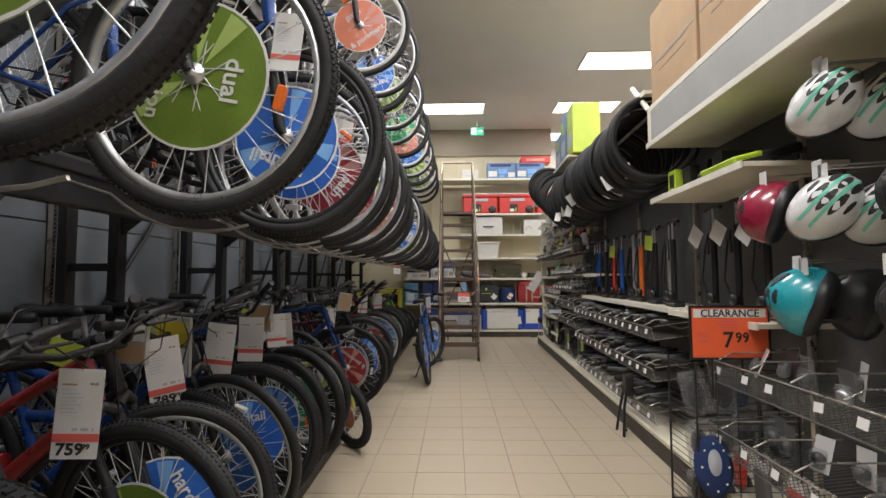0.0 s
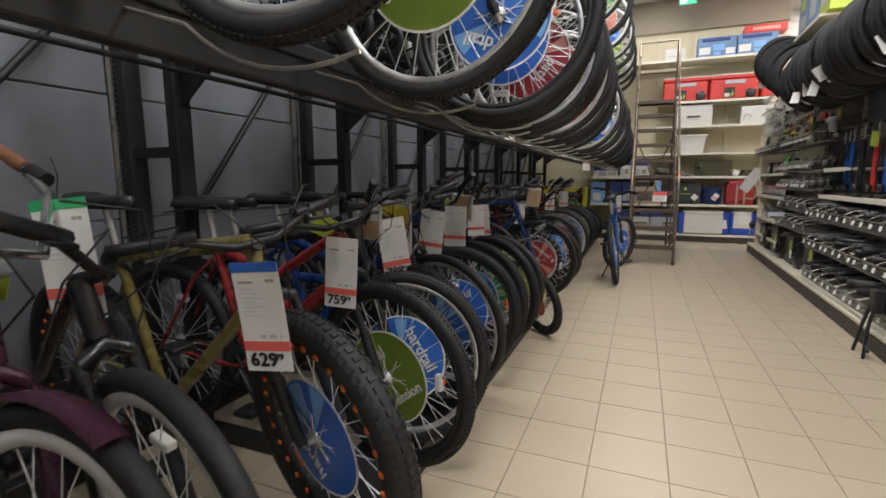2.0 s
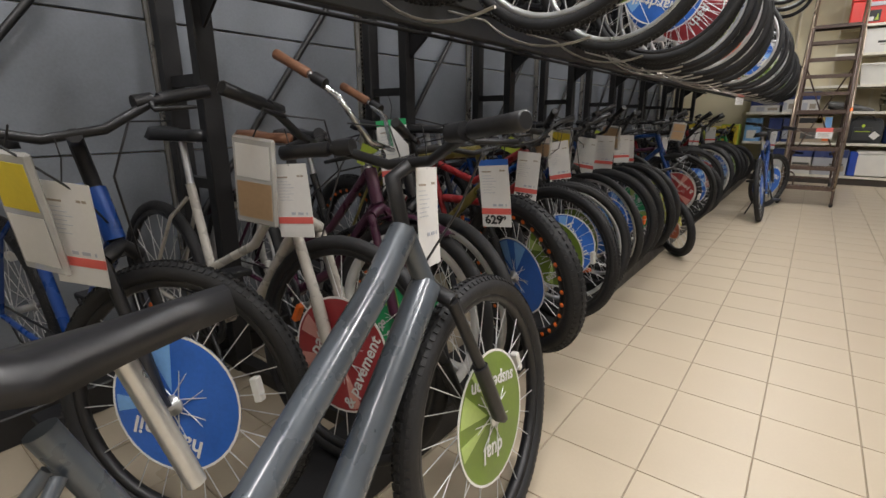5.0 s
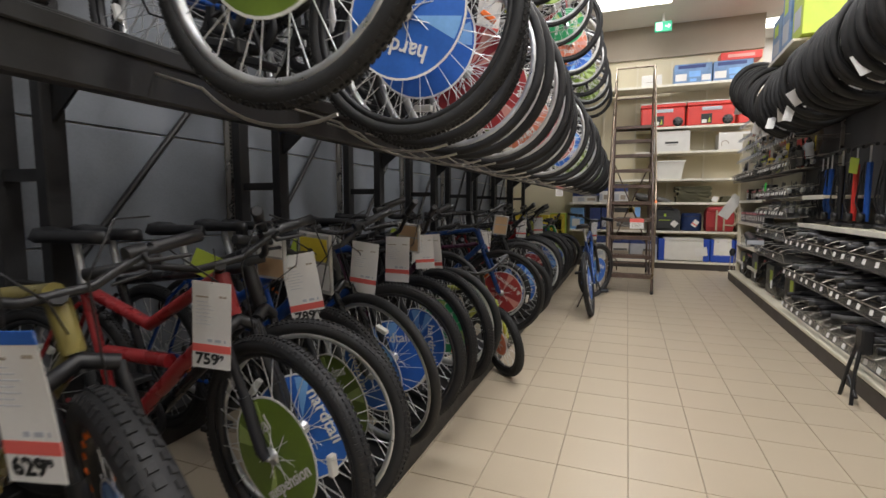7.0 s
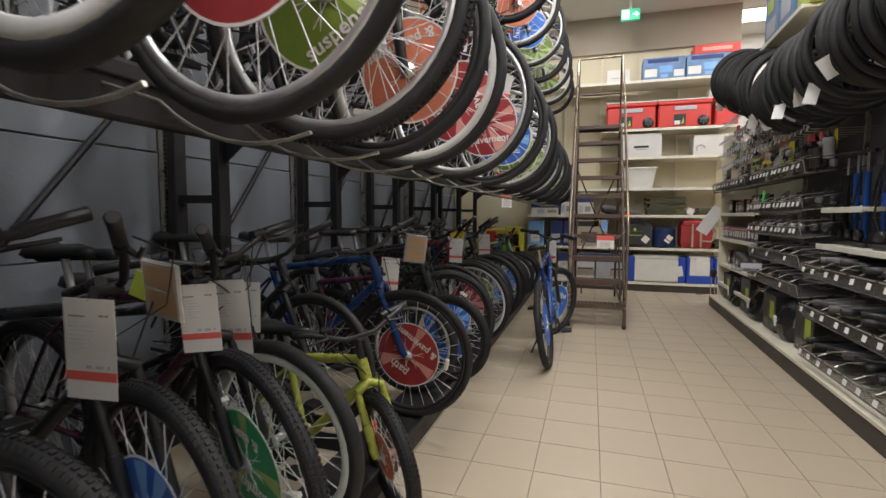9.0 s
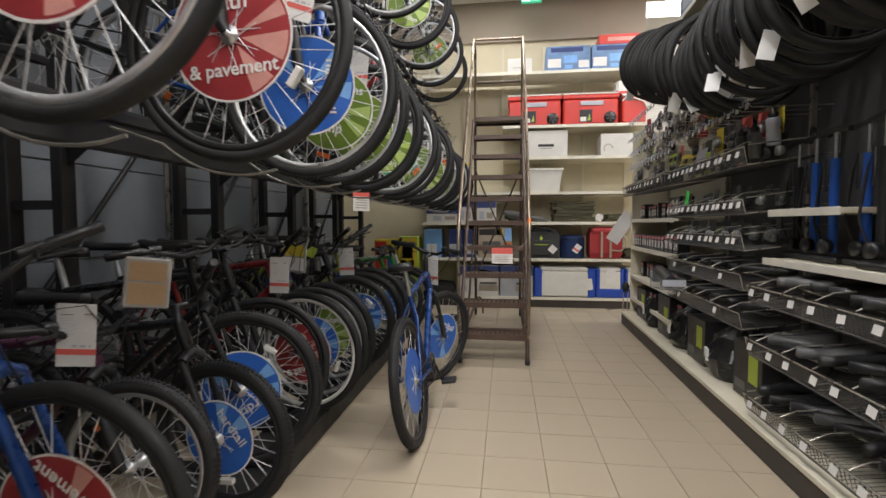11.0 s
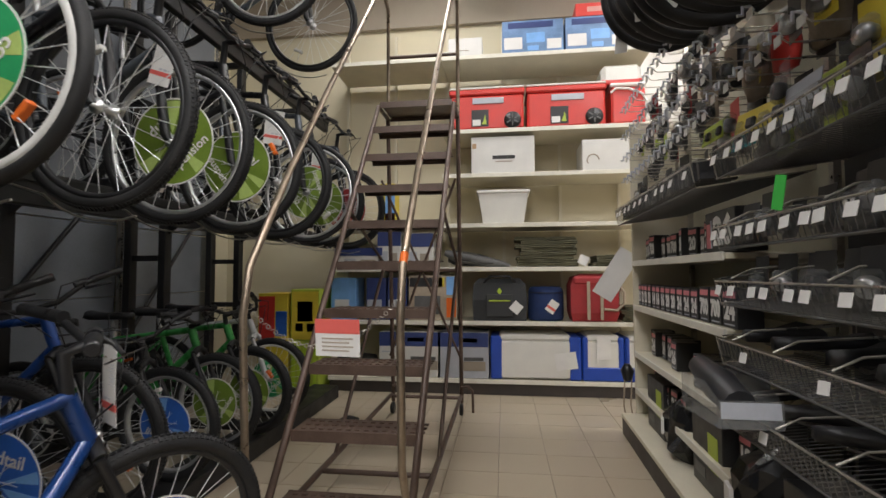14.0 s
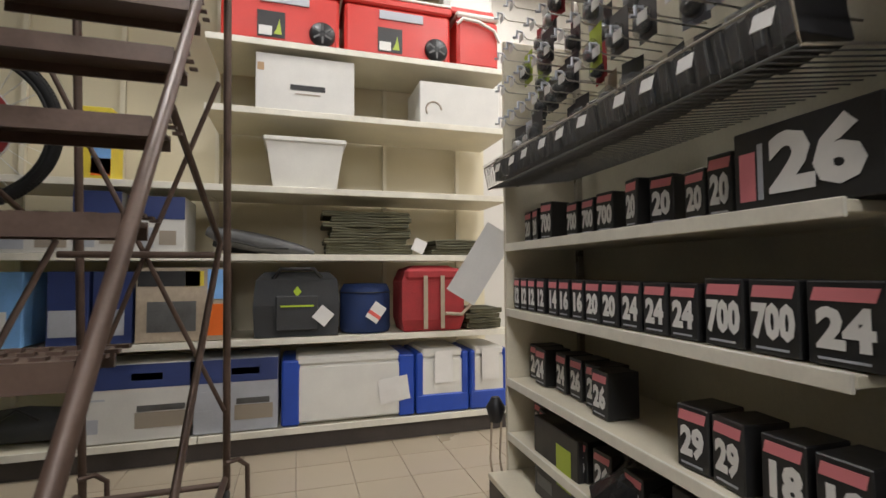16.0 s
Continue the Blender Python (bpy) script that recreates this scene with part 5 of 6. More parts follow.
for i in range(4):
    part("ring", Geo().lathe([(0.05 + 0.05 * i, -0.03), (0.08 + 0.05 * i, -0.012), (0.083 + 0.05 * i, -0.015), (0.053 + 0.05 * i, -0.034)], 28, pose(0, 0, 0, 90) @ Matrix.Scale(-1, 4, (0, 1, 0))), M["grey_pack"], th)
th = thing("beam_notice", pose(-0.175, 4.1, 1.42, 0, 0, 62), "white notice with a red heading hung on the beam", "sign")
part("card", Geo().box(-0.07, 0.07, -0.001, 0.001, -0.13, 0.02), M["paper"], th)
part("heading", Geo().box(-0.07, 0.07, -0.002, 0.0005, -0.04, 0.02), M["red_ink"], th)
for i in range(4):
    part("print_line", Geo().box(-0.05, 0.05, -0.002, 0.0005, -0.065 - i * 0.016, -0.06 - i * 0.016), M["bulkhead"], th)
# black harness lying under the ladder
th = thing("tool_belt", pose(0.05, 7.0, 0.0), "black webbing harness heap on the floor", "harness")
for i in range(7):
    a = RND.uniform(0, 6.28)
    pts = [(0.15 * math.cos(a + q * 0.5) * (0.6 + 0.2 * q), 0.12 * math.sin(a + q * 0.6), 0.02 + 0.05 * abs(math.sin(q + i))) for q in range(5)]
    part("webbing", Geo().tube(pts, 0.02, 6), M["black"], th)

# ---- right gondola goods ----
def ticket_row(th, x, y0, y1, z, step, w=0.045, h=0.035):
    n = max(1, int((y1 - y0) / step))
    for i in range(n):
        y = y0 + (i + 0.5) * (y1 - y0) / n + RND.uniform(-0.03, 0.03)
        part("ticket", cached(("ticket", w, h), lambda: Geo().box(-0.0012, 0.0012, -w / 2, w / 2, -h / 2, h / 2), "ticket"), M["paper"], th, "", pose(x - 0.004, y, z, RND.uniform(-6, 6), 12))


def wire_tray(y0, y1, z, x0=0.02, depth=0.46, lip=0.09, rise=0.0, tickets=0.2):
    """A wire tray with a clear plastic front; z is its floor at the front."""
    th = thing("wire_tray", RG @ pose(0, 0, z), "grey wire display tray with a clear plastic front", "tray", "wire display trays")
    for s, yy in ((0, y0), (1, y1)):
        part("side_wire", Geo().tube([(x0 - 0.02, yy, lip), (x0, yy, 0), (x0 + depth, yy, 0.06), (x0 + depth, yy, 0.16), (x0, yy, lip + 0.01)], 0.0035, 5), M["bare_steel"], th)
    g = Geo()
    n = int((y1 - y0) / 0.028)
    for i in range(n + 1):
        yy = y0 + (y1 - y0) * i / n
        g.tube([(x0 - 0.018, yy, lip * 0.95), (x0, yy, 0), (x0 + depth, yy, 0.06)], 0.0021, 4, False)
    tagged(part("wire_mesh", g, M["grey_pack"], th), kind="stuff")
    part("front_rail", Geo().tube([(x0 - 0.02, y0, lip), (x0 - 0.02, y1, lip)], 0.004, 5), M["bare_steel"], th)
    part("lower_rail", Geo().tube([(x0, y0, -0.003), (x0, y1, -0.003)], 0.0045, 5), M["grey_pack"], th)
    part("front_panel", Geo().add([(x0 - 0.027, y0, lip + 0.012), (x0 - 0.008, y0, 0.004), (x0 - 0.008, y1, 0.004), (x0 - 0.027, y1, lip + 0.012), (x0 - 0.024, y0, lip + 0.012), (x0 - 0.005, y0, 0.004), (x0 - 0.005, y1, 0.004), (x0 - 0.024, y1, lip + 0.012)],
                                  [(0, 1, 2, 3), (7, 6, 5, 4), (0, 4, 5, 1), (1, 5, 6, 2), (2, 6, 7, 3), (3, 7, 4, 0)]), M["tray_clear"], th, "clear plastic front panel")
    if tickets:
        ticket_row(th, x0 - 0.026, y0, y1, lip * 0.62, tickets)
    k = max(1, int((y1 - y0) / 0.24))
    for i in range(k):
        yy = y0 + (i + 0.5) * (y1 - y0) / k
        part("divider_rod", Geo().tube([(x0 - 0.02, yy, lip + 0.01), (x0 + 0.05, yy, lip + 0.045), (x0 + 0.36, yy, 0.16)], 0.004, 5), M["bare_steel"], th)
    return th


def pack(kind, m, mt):
    """A carded accessory on its backing card, or a loose dark saddle."""
    if kind == "saddle":
        th = thing("bicycle_saddle", m, "black bicycle saddle lying in a display tray", "saddle", "loose saddles")
        part("cover", cached("loose_saddle", lambda: g_saddle(1, 0.345, 1.3).moved(Matrix.Translation((0.84, 0, -0.94))), "cover"), M[mt], th)
        part("rail", cached("loose_rail", lambda: Geo().tube([(0.08, -0.02, -0.02), (0, -0.02, -0.045), (-0.1, -0.03, -0.02)], 0.004, 5).tube([(0.08, 0.02, -0.02), (0, 0.02, -0.045), (-0.1, 0.03, -0.02)], 0.004, 5), "rail"), M["bare_steel"], th)
    else:
        th = thing("carded_accessory", m, "small bicycle accessory on a printed card", "accessory pack", "carded accessories")
        part("card", cached("card", lambda: Geo().box(-0.045, 0.045, -0.002, 0.0, 0, 0.15, 0.0008), "card"), M[mt], th)
        part("blister", cached("blister", lambda: Geo().box(-0.035, 0.035, -0.04, -0.002, 0.012, 0.095, 0.012), "blister"), M["clear"], th)
        part("content", cached("content", lambda: Geo().lathe([(0, -0.022), (0.026, -0.018), (0.03, 0), (0.024, 0.018), (0, 0.02)], 10, pose(0, -0.02, 0.05), closed=False), "content"), M[RND.choice(("black", "grey_pack", "dark_pack", "alloy"))], th)
    return th


# trays below the pump ledge
for z, lip in ((0.79, 0.085), (0.50, 0.085), (0.20, 0.075)):
    for y0, y1 in ((-2.44, -1.22), (-1.21, 0.01)):
        wire_tray(y0, y1, z, lip=lip, tickets=0.17)
        for i in range(9):
            y = y0 + 0.08 + i * 0.13
            pack("saddle", RG @ pose(0.2 + RND.uniform(-0.05, 0.06), y, z + 0.10 + RND.uniform(0, 0.04), RND.uniform(-25, 25), 0, RND.uniform(150, 210)), RND.choice(("black", "dark_pack", "black", "grey_pack")))
# trays of the middle bay
for z, lip, t in ((1.54, 0.10, 0.1), (1.265, 0.08, 0.09), (1.055, 0.085, 0.11), (0.83, 0.09, 0.45), (0.605, 0.09, 0.5)):
    wire_tray(0.12, 1.48, z, lip=lip, tickets=t, x0=0.03)
    for i in range(12):
        y = 0.17 + i * 0.12
        if z > 0.9:
            pack("card", RG @ pose(0.12 + RND.uniform(-0.03, 0.14), y, z + 0.03, RND.uniform(-18, 5), 0, -90 + RND.uniform(-12, 12)), RND.choice(("dark_pack", "grey_pack", "kraft", "dark_pack", "lime_card") if z > 1.5 else ("dark_pack", "kraft", "kraft")))
        elif i % 2:
            pack("saddle", RG @ pose(0.24, y, z + 0.10, RND.uniform(-20, 20), 0, RND.uniform(150, 210)), "black")
wire_tray(1.62, 3.17, 1.53, lip=0.10, tickets=0.14, x0=0.0)
for i in range(46):
    th = thing("tube_carton", RG @ pose(0.11 + RND.uniform(-0.01, 0.01), 1.66 + i * 0.0328, 1.57, RND.uniform(-3, 3), -8, -90), "flat black inner tube carton filed on edge", "box", "filed tube cartons")
    part("body", cached("filed", lambda: Geo().box(-0.014, 0.014, -0.075, 0.075, 0, 0.09, 0.002), "body"), M[RND.choice(("kraft", "kraft", "dark_pack"))], th)

# pegged goods above the trays
for row, (z, y0, y1, n) in enumerate(((2.3, 1.7, 3.1, 13), (2.1, 1.68, 3.1, 14), (1.94, 1.65, 3.1, 14), (1.78, 1.65, 3.1, 14), (1.82, 0.2, 1.55, 12), (2.0, 0.6, 1.6, 9))):
    for i in range(n):
        y = y0 + (y1 - y0) * i / (n - 1)
        mt = RND.choice(("grey_pack", "dark_pack", "kraft", "dark_pack", "grey_pack", "strap", "red_fabric", "carton_grey", "dark_pack", "lime_card") if row < 4 else ("grey_pack", "dark_pack", "red_ink", "yellow", "clear"))
        d = RND.uniform(0.0, 0.12)
        pack("card", RG @ pose(0.12 + d * 1.4, y, z - 0.1, 0, 0, -90 + RND.uniform(-14, 14)), mt)
        th = thing("peg_hook", RG @ pose(0, y, z + 0.055), "steel peg hook with a white price flag", "hook", "peg hooks")
        part("rod", cached("rod", lambda: Geo().tube([(0.5, 0, 0), (0.08, 0, 0), (0.06, 0, 0.015)], 0.003, 5), "rod"), M["bare_steel"], th)
        part("flag", cached("flag", lambda: Geo().box(0.05, 0.053, -0.02, 0.02, -0.012, 0.02), "flag"), M["paper"], th)
        part("hook_end", cached("hook_end", lambda: Geo().tube([(0.065, 0, 0.014), (0.052, 0, 0.03), (0.03, 0, 0.03), (0.03, 0, 0.0), (0.012, 0, 0.0)], 0.006, 5), "hook_end"), M["carton_grey"], th, "pale plastic hook end")

# inner tube cartons with printed sizes
def tube_box(y, z, size, w=0.105, h=0.15, d=0.1, x=0.13, turn=0, wide=False):
    th = thing("tube_carton", RG @ pose(x, y, z, 0, 0, -90 + turn), "black inner tube carton printed with a large white %s" % size, "box", "inner tube cartons")
    part("body", Geo().box(-w / 2, w / 2, 0, d, 0, h, 0.003), M["kraft"], th)
    cx, tw = (w * 0.1, w * 0.62) if wide else (0.0, w * (0.74 if len(size) == 2 else 0.86))
    tall = h * (0.74 if wide else 0.5)
    if wide:
        part("side_print", Geo().box(-w * 0.45, -w * 0.32, -0.0015, 0.001, h * 0.12, h * 0.72), M["pink_ink"], th)
        part("side_bar", Geo().box(-w * 0.3, -w * 0.26, -0.0015, 0.001, h * 0.12, h * 0.8), M["carton_grey"], th)
    else:
        part("top_print", Geo().poly([(-w * 0.44, h * 0.76), (w * 0.38, h * 0.76), (w * 0.44, h * 0.92), (-w * 0.38, h * 0.92)], 0.003), M["pink_ink"], th)
        part("small_print", Geo().box(-w * 0.36, w * 0.3, -0.0015, 0.001, h * 0.07, h * 0.1), M["carton_grey"], th)
    me = lettering(size, 0.1, 0.05)
    xs, zs = [v.co.x for v in me.vertices], [v.co.z for v in me.vertices]
    sx, sz = tw / (max(xs) - min(xs)), tall / (max(zs) - min(zs))
    part("size_print", me, M["paper"], th, "", pose(cx, -0.002, h * (0.48 if wide else 0.42)) @ Matrix.Diagonal((sx, 1, sz, 1)))


for y, s, w in ((1.655, "24", 0.15), (1.80, "700", 0.125), (1.93, "700", 0.12), (2.06, "24", 0.108), (2.17, "24", 0.108), (2.28, "24", 0.105), (2.39, "20", 0.1), (2.49, "20", 0.1), (2.59, "16", 0.09), (2.69, "16", 0.09), (2.78, "14", 0.085), (2.89, "12", 0.08), (2.98, "12", 0.08), (3.06, "12", 0.075), (3.14, "12", 0.07)):
    tube_box(y, 0.941, s, w - 0.008, 0.165 if w > 0.11 else 0.15)
tube_box(1.73, 1.261, "26", 0.31, 0.185, 0.12, wide=True)
for y, s, w in ((1.965, "20", 0.075), (2.06, "20", 0.08), (2.18, "20", 0.085), (2.285, "20", 0.07), (2.45, "700", 0.09), (2.57, "700", 0.085), (2.69, "700", 0.085), (2.86, "700", 0.08), (3.0, "20", 0.08), (3.11, "20", 0.08)):
    tube_box(y, 1.261, s, w, RND.uniform(0.13, 0.165), 0.1, RND.uniform(0.14, 0.19), RND.uniform(-12, 12))
for y, s in ((1.67, "18"), (1.79, "18"), (1.93, "29"), (2.04, "29"), (2.5, "26"), (2.6, "26"), (2.74, "26"), (2.86, "24"), (3.0, "24"), (3.11, "24")):
    tube_box(y, 0.602, s, 0.1, 0.165, 0.13, 0.13 if y < 2.2 else RND.uniform(0.13, 0.22), RND.uniform(-6, 6))
for y, s in ((1.7, "18"), (1.86, "18"), (2.3, "26"), (2.48, "26"), (2.62, "26"), (2.74, "26"), (2.86, "26"), (2.98, "26"), (3.1, "24")):
    tube_box(y, 0.339, s, 0.1, 0.15, 0.13, RND.uniform(0.13, 0.22), RND.uniform(-8, 8))

# big dark bags and boxes on the base deck
for i in range(7):
    y = 0.25 + i * 0.42
    if i % 2:
        th = thing("packed_bag", RG @ pose(0.26, y, 0.152, 0, 0, RND.uniform(-20, 20)), "bulky black goods in a plastic bag", "bag", "bagged goods")
        rng, v, f = random.Random(i), [], []
        for q, (w, z) in enumerate(((0.15, 0.0), (0.19, 0.06), (0.2, 0.14), (0.185, 0.22), (0.15, 0.29), (0.09, 0.34), (0.03, 0.37))):
            for j in range(18):
                a = 6.28318 * j / 18
                u = w * (1 + rng.uniform(-0.13, 0.13) * (q > 0))
                v.append((u * math.cos(a), 0.95 * u * math.sin(a), z + rng.uniform(-0.015, 0.015) * (q > 0)))
        f = [(k * 18 + j, k * 18 + (j + 1) % 18, k * 18 + 18 + (j + 1) % 18, k * 18 + 18 + j) for k in range(6) for j in range(18)] + [tuple(range(17, -1, -1)), tuple(range(108, 126))]
        part("body", Geo().add(v, f), M["bin_bag"], th)
        part("label", Geo().box(-0.215, -0.2, -0.05, 0.03, 0.12, 0.2), M["paper"], th, "white paper label")
    else:
        carton(RG @ pose(0.12, y, 0.152, 0, 0, -90), 0.36, 0.34, RND.uniform(0.3, 0.4), "kraft", "black carton standing on the base deck", group="base deck cartons", extra=((0.02, 0.13, 0.12, 0.28, "lime_card"), (-0.15, -0.02, 0.05, 0.1, "grey_pack")))

# floor pumps on the ledge
def pump(y, mt, x=0.26, z=1.02, h=0.62):
    th = thing("floor_pump", RG @ pose(x, y, z), "tall %s bicycle floor pump on the ledge" % {"blue_tube": "blue", "black": "black", "red_cooler": "red", "orange": "orange", "alloy": "silver"}[mt], "bicycle pump", "floor pumps")
    part("barrel", Geo().tube([(0, 0, 0.05), (0, 0, h * 0.8)], 0.02, 10), M[mt], th)
    part("plunger", Geo().tube([(0, 0, h * 0.8), (0, 0, h)], 0.007, 6), M["alloy"], th)
    part("handle", Geo().tube([(0, -0.1, h), (0, -0.04, h + 0.012), (0, 0.04, h + 0.012), (0, 0.1, h)], 0.014, 8), M["black"], th)
    part("base", Geo().box(-0.04, 0.04, -0.09, 0.09, 0.0, 0.03, 0.008), M["black"], th)
    part("gauge", Geo().lathe([(0, -0.018), (0.034, -0.018), (0.034, 0.018), (0, 0.018)], 14, pose(-0.03, 0, 0.08, 0, 0, 90), closed=False), M["black"], th)
    part("hose", Geo().tube([(-0.02, 0.02, 0.06), (-0.05, 0.06, 0.2), (-0.03, 0.05, 0.42), (-0.02, 0.03, 0.5), (-0.02, 0.03, h * 0.55)], 0.006, 6), M["black"], th)
for i, mt in enumerate(("black", "blue_tube", "blue_tube", "blue_tube", "black", "red_cooler", "blue_tube", "black", "alloy", "orange", "black", "black", "alloy", "black")):
    pump(0.1 - i * 0.185, mt, RND.uniform(0.2, 0.34))
for y in (-2.75, -3.02, -3.3):
    pump(y, "black", 0.3, 1.02, 0.66)
gshelf(0.12, 0.4, -3.5, -2.46, 1.005)
gshelf(0.14, 0.38, -0.5, 0.1, 1.28)
for i, (y, z) in enumerate(((-2.72, 1.5), (-3.0, 1.5), (-3.28, 1.48), (-1.9, 1.52), (-0.9, 1.5))):
    th = thing("price_ticket", RG @ pose(0.2, y, z, 0, RND.uniform(20, 45) if i < 3 else 8, -82), "white price card hung on the pumps" if i < 3 else "lime pointed shelf card on the pumps", "ticket", "price tickets")
    part("card", Geo().box(-0.06, 0.06, -0.001, 0.001, -0.06, 0.06), M["paper" if i < 3 else "lime_card"], th)

# helmets
def g_helmet():
    bm = bmesh.new()
    bmesh.ops.create_uvsphere(bm, u_segments=28, v_segments=16, radius=1)
    for v in bm.verts:
        x, y, z = v.co
        z2 = z * 0.145 if z > 0 else z * 0.06
        taper = 1.0 - 0.22 * max(0.0, -x)
        v.co = (x * 0.15, y * 0.108 * taper, z2 + 0.012 * math.cos(x * 2.5))
    g = Geo()
    bm.verts.index_update()
    g.add([v.co.copy() for v in bm.verts], [[q.index for q in f.verts] for f in bm.faces], True)
    bm.free()
    return g
def g_vent(px, py, l, w):
    pts = []
    for k in range(10):
        a = 6.28318 * k / 10
        pts.append((px + l * math.cos(a), py + w * math.sin(a)))
    g = Geo()
    v = []
    for (a, b) in pts:
        t = max(0.0, 1 - (a / 0.15) ** 2 - (b / 0.108) ** 2)
        v.append((a, b, 0.145 * math.sqrt(t) + 0.012 * math.cos(a * 16.7) + 0.0025))
    g.add(v, [tuple(range(10))])
    g.add([(a, b, c - 0.006) for a, b, c in v], [tuple(range(9, -1, -1))])
    n = len(g.v) - 20
    g.add(v + [(a, b, c - 0.006) for a, b, c in v], [(k, 10 + k, 10 + (k + 1) % 10, (k + 1) % 10) for k in range(10)])
    return g
def g_band(py, l, w):
    v = []
    for k in range(13):
        a = l * (k / 6 - 1)
        for b in (py - w, py + w):
            t = max(0.0, 1 - (a / 0.15) ** 2 - (b / 0.108) ** 2)
            v.append((a, b, 0.145 * math.sqrt(t) + 0.012 * math.cos(a * 16.7) + 0.003))
    return Geo().add(v, [(2 * k, 2 * k + 2, 2 * k + 3, 2 * k + 1) for k in range(12)], True)
def helmet(m, shell, word, stripe=None):
    th = thing("bicycle_helmet", m, "%s bicycle helmet with black vents hung by its straps" % word, "helmet", "bicycle helmets")
    part("shell", cached("helmet", g_helmet, "shell"), M[shell], th)
    part("liner", cached("liner", lambda: Geo().lathe([(0.0, -0.055), (0.09, -0.062), (0.106, -0.04), (0.108, -0.012), (0.1, 0.0)], 24, Matrix.Diagonal((1.36, 1, 0.97, 1)) @ pose(0, 0, 0, 90), closed=False), "liner"), M["black"], th)
    for i, (px, py, l, w) in enumerate(((0.05, 0.0, 0.045, 0.013), (-0.04, 0.0, 0.045, 0.013), (0.04, 0.038, 0.045, 0.013), (-0.05, 0.04, 0.04, 0.012), (0.04, -0.038, 0.045, 0.013), (-0.05, -0.04, 0.04, 0.012), (0.02, 0.07, 0.03, 0.007), (0.02, -0.07, 0.03, 0.007))):
        part("vent", cached(("vent", i), lambda: g_vent(px, py, l, w), "vent"), M["black_ink"], th)
    if stripe:
        part("stripe", cached("stripe", lambda: g_band(0.021, 0.132, 0.006), "stripe"), M[stripe], th)
        part("stripe", cached("stripe2", lambda: g_band(-0.021, 0.132, 0.006), "stripe"), M[stripe], th)
    part("strap", Geo().tube([(0.08, 0.07, -0.02), (0.02, 0.03, -0.13), (0.0, 0, -0.15), (0.02, -0.03, -0.13), (0.08, -0.07, -0.02)], 0.006, 5), M["black"], th)
H = lambda x, y, z, rx, ry, rz: RG @ pose(x, y, z, rx, ry, rz)
for x, y, z, s, w, st in ((0.1, -4.03, 1.90, "white_shell", "white and mint", "mint"), (0.3, -4.06, 1.88, "white_shell", "white and mint", "mint"), (0.1, -4.0, 1.50, "white_shell", "white and mint", "mint"), (0.3, -4.03, 1.48, "white_shell", "white and mint", "mint"),
                          (0.12, -3.66, 1.53, "crimson", "glossy crimson", None), (0.12, -3.86, 1.13, "teal", "turquoise", None), (0.32, -3.9, 1.12, "black", "black", None), (0.22, -4.3, 1.12, "black", "black", None), (0.2, -4.35, 1.5, "black", "black", None), (0.3, -4.4, 1.9, "black", "black", None)):
    helmet(H(x, y, z, -62, 40, 172 + RND.uniform(-8, 8)) if st else H(x, y, z, RND.uniform(-12, 0), 68, 142), s, w, st)
    th = thing("peg_hook", RG @ pose(0, y, z + 0.17), "steel peg hook above the helmets", "hook", "peg hooks")
    part("rod", cached("rod2", lambda: Geo().tube([(0.5, 0, 0.02), (0.1, 0, 0), (0.08, 0, 0.02)], 0.004, 5), "rod"), M["bare_steel"], th)
    part("flag", cached("flag2", lambda: Geo().box(0.075, 0.078, -0.025, 0.025, -0.05, 0.02), "flag"), M["paper"], th)
# packs on the helmet bay shelf
for y, x, mt in ((-2.62, 0.1, "neon"), (-2.75, 0.14, "kraft"), (-2.9, 0.18, "kraft"), (-3.1, 0.16, "dark_pack")):
    carton(RG @ pose(x, y, 1.792, 0, 0, -90), 0.11, 0.2, 0.17, mt, "small %s accessory carton on the shelf" % ("lime" if mt == "neon" else "black"), extra=((-0.03, 0.04, 0.05, 0.14, "kraft"),))
th = thing("knee_pad_pack", RG @ pose(0.14, -3.35, 1.80, 0, -14), "flat lime and black pack on the shelf", "pack")
part("body", Geo().box(-0.12, 0.22, -0.2, 0.2, 0.0, 0.05, 0.012), M["kraft"], th)
part("panel", Geo().box(-0.125, 0.02, -0.2, 0.14, 0.02, 0.054, 0.006), M["neon"], th)
# wire trays and packs below the helmets
for z in (0.70, 0.36):
    wire_tray(-4.9, -3.3, z, x0=-0.02, lip=0.11, tickets=0.22)
    for i in range(10):
        pack("card", RG @ pose(0.1 + RND.uniform(0, 0.2), -4.8 + i * 0.15, z + 0.04, RND.uniform(-25, 10), 0, -90 + RND.uniform(-25, 25)), RND.choice(("paper", "grey_pack", "clear", "dark_pack")))
for i in range(4):
    th = thing("reflector_pack", RG @ pose(0.08, -4.0 + i * 0.22, 0.17, RND.uniform(-15, 15), 0, -90), "red and grey bagged reflector set", "pack", "reflector packs")
    part("body", Geo().box(-0.05, 0.05, -0.015, 0.015, 0, 0.16, 0.008), M["red_cooler" if i % 2 else "grey_pack"], th)
    part("header", Geo().box(-0.05, 0.05, -0.004, 0.004, 0.162, 0.2), M["paper"], th)

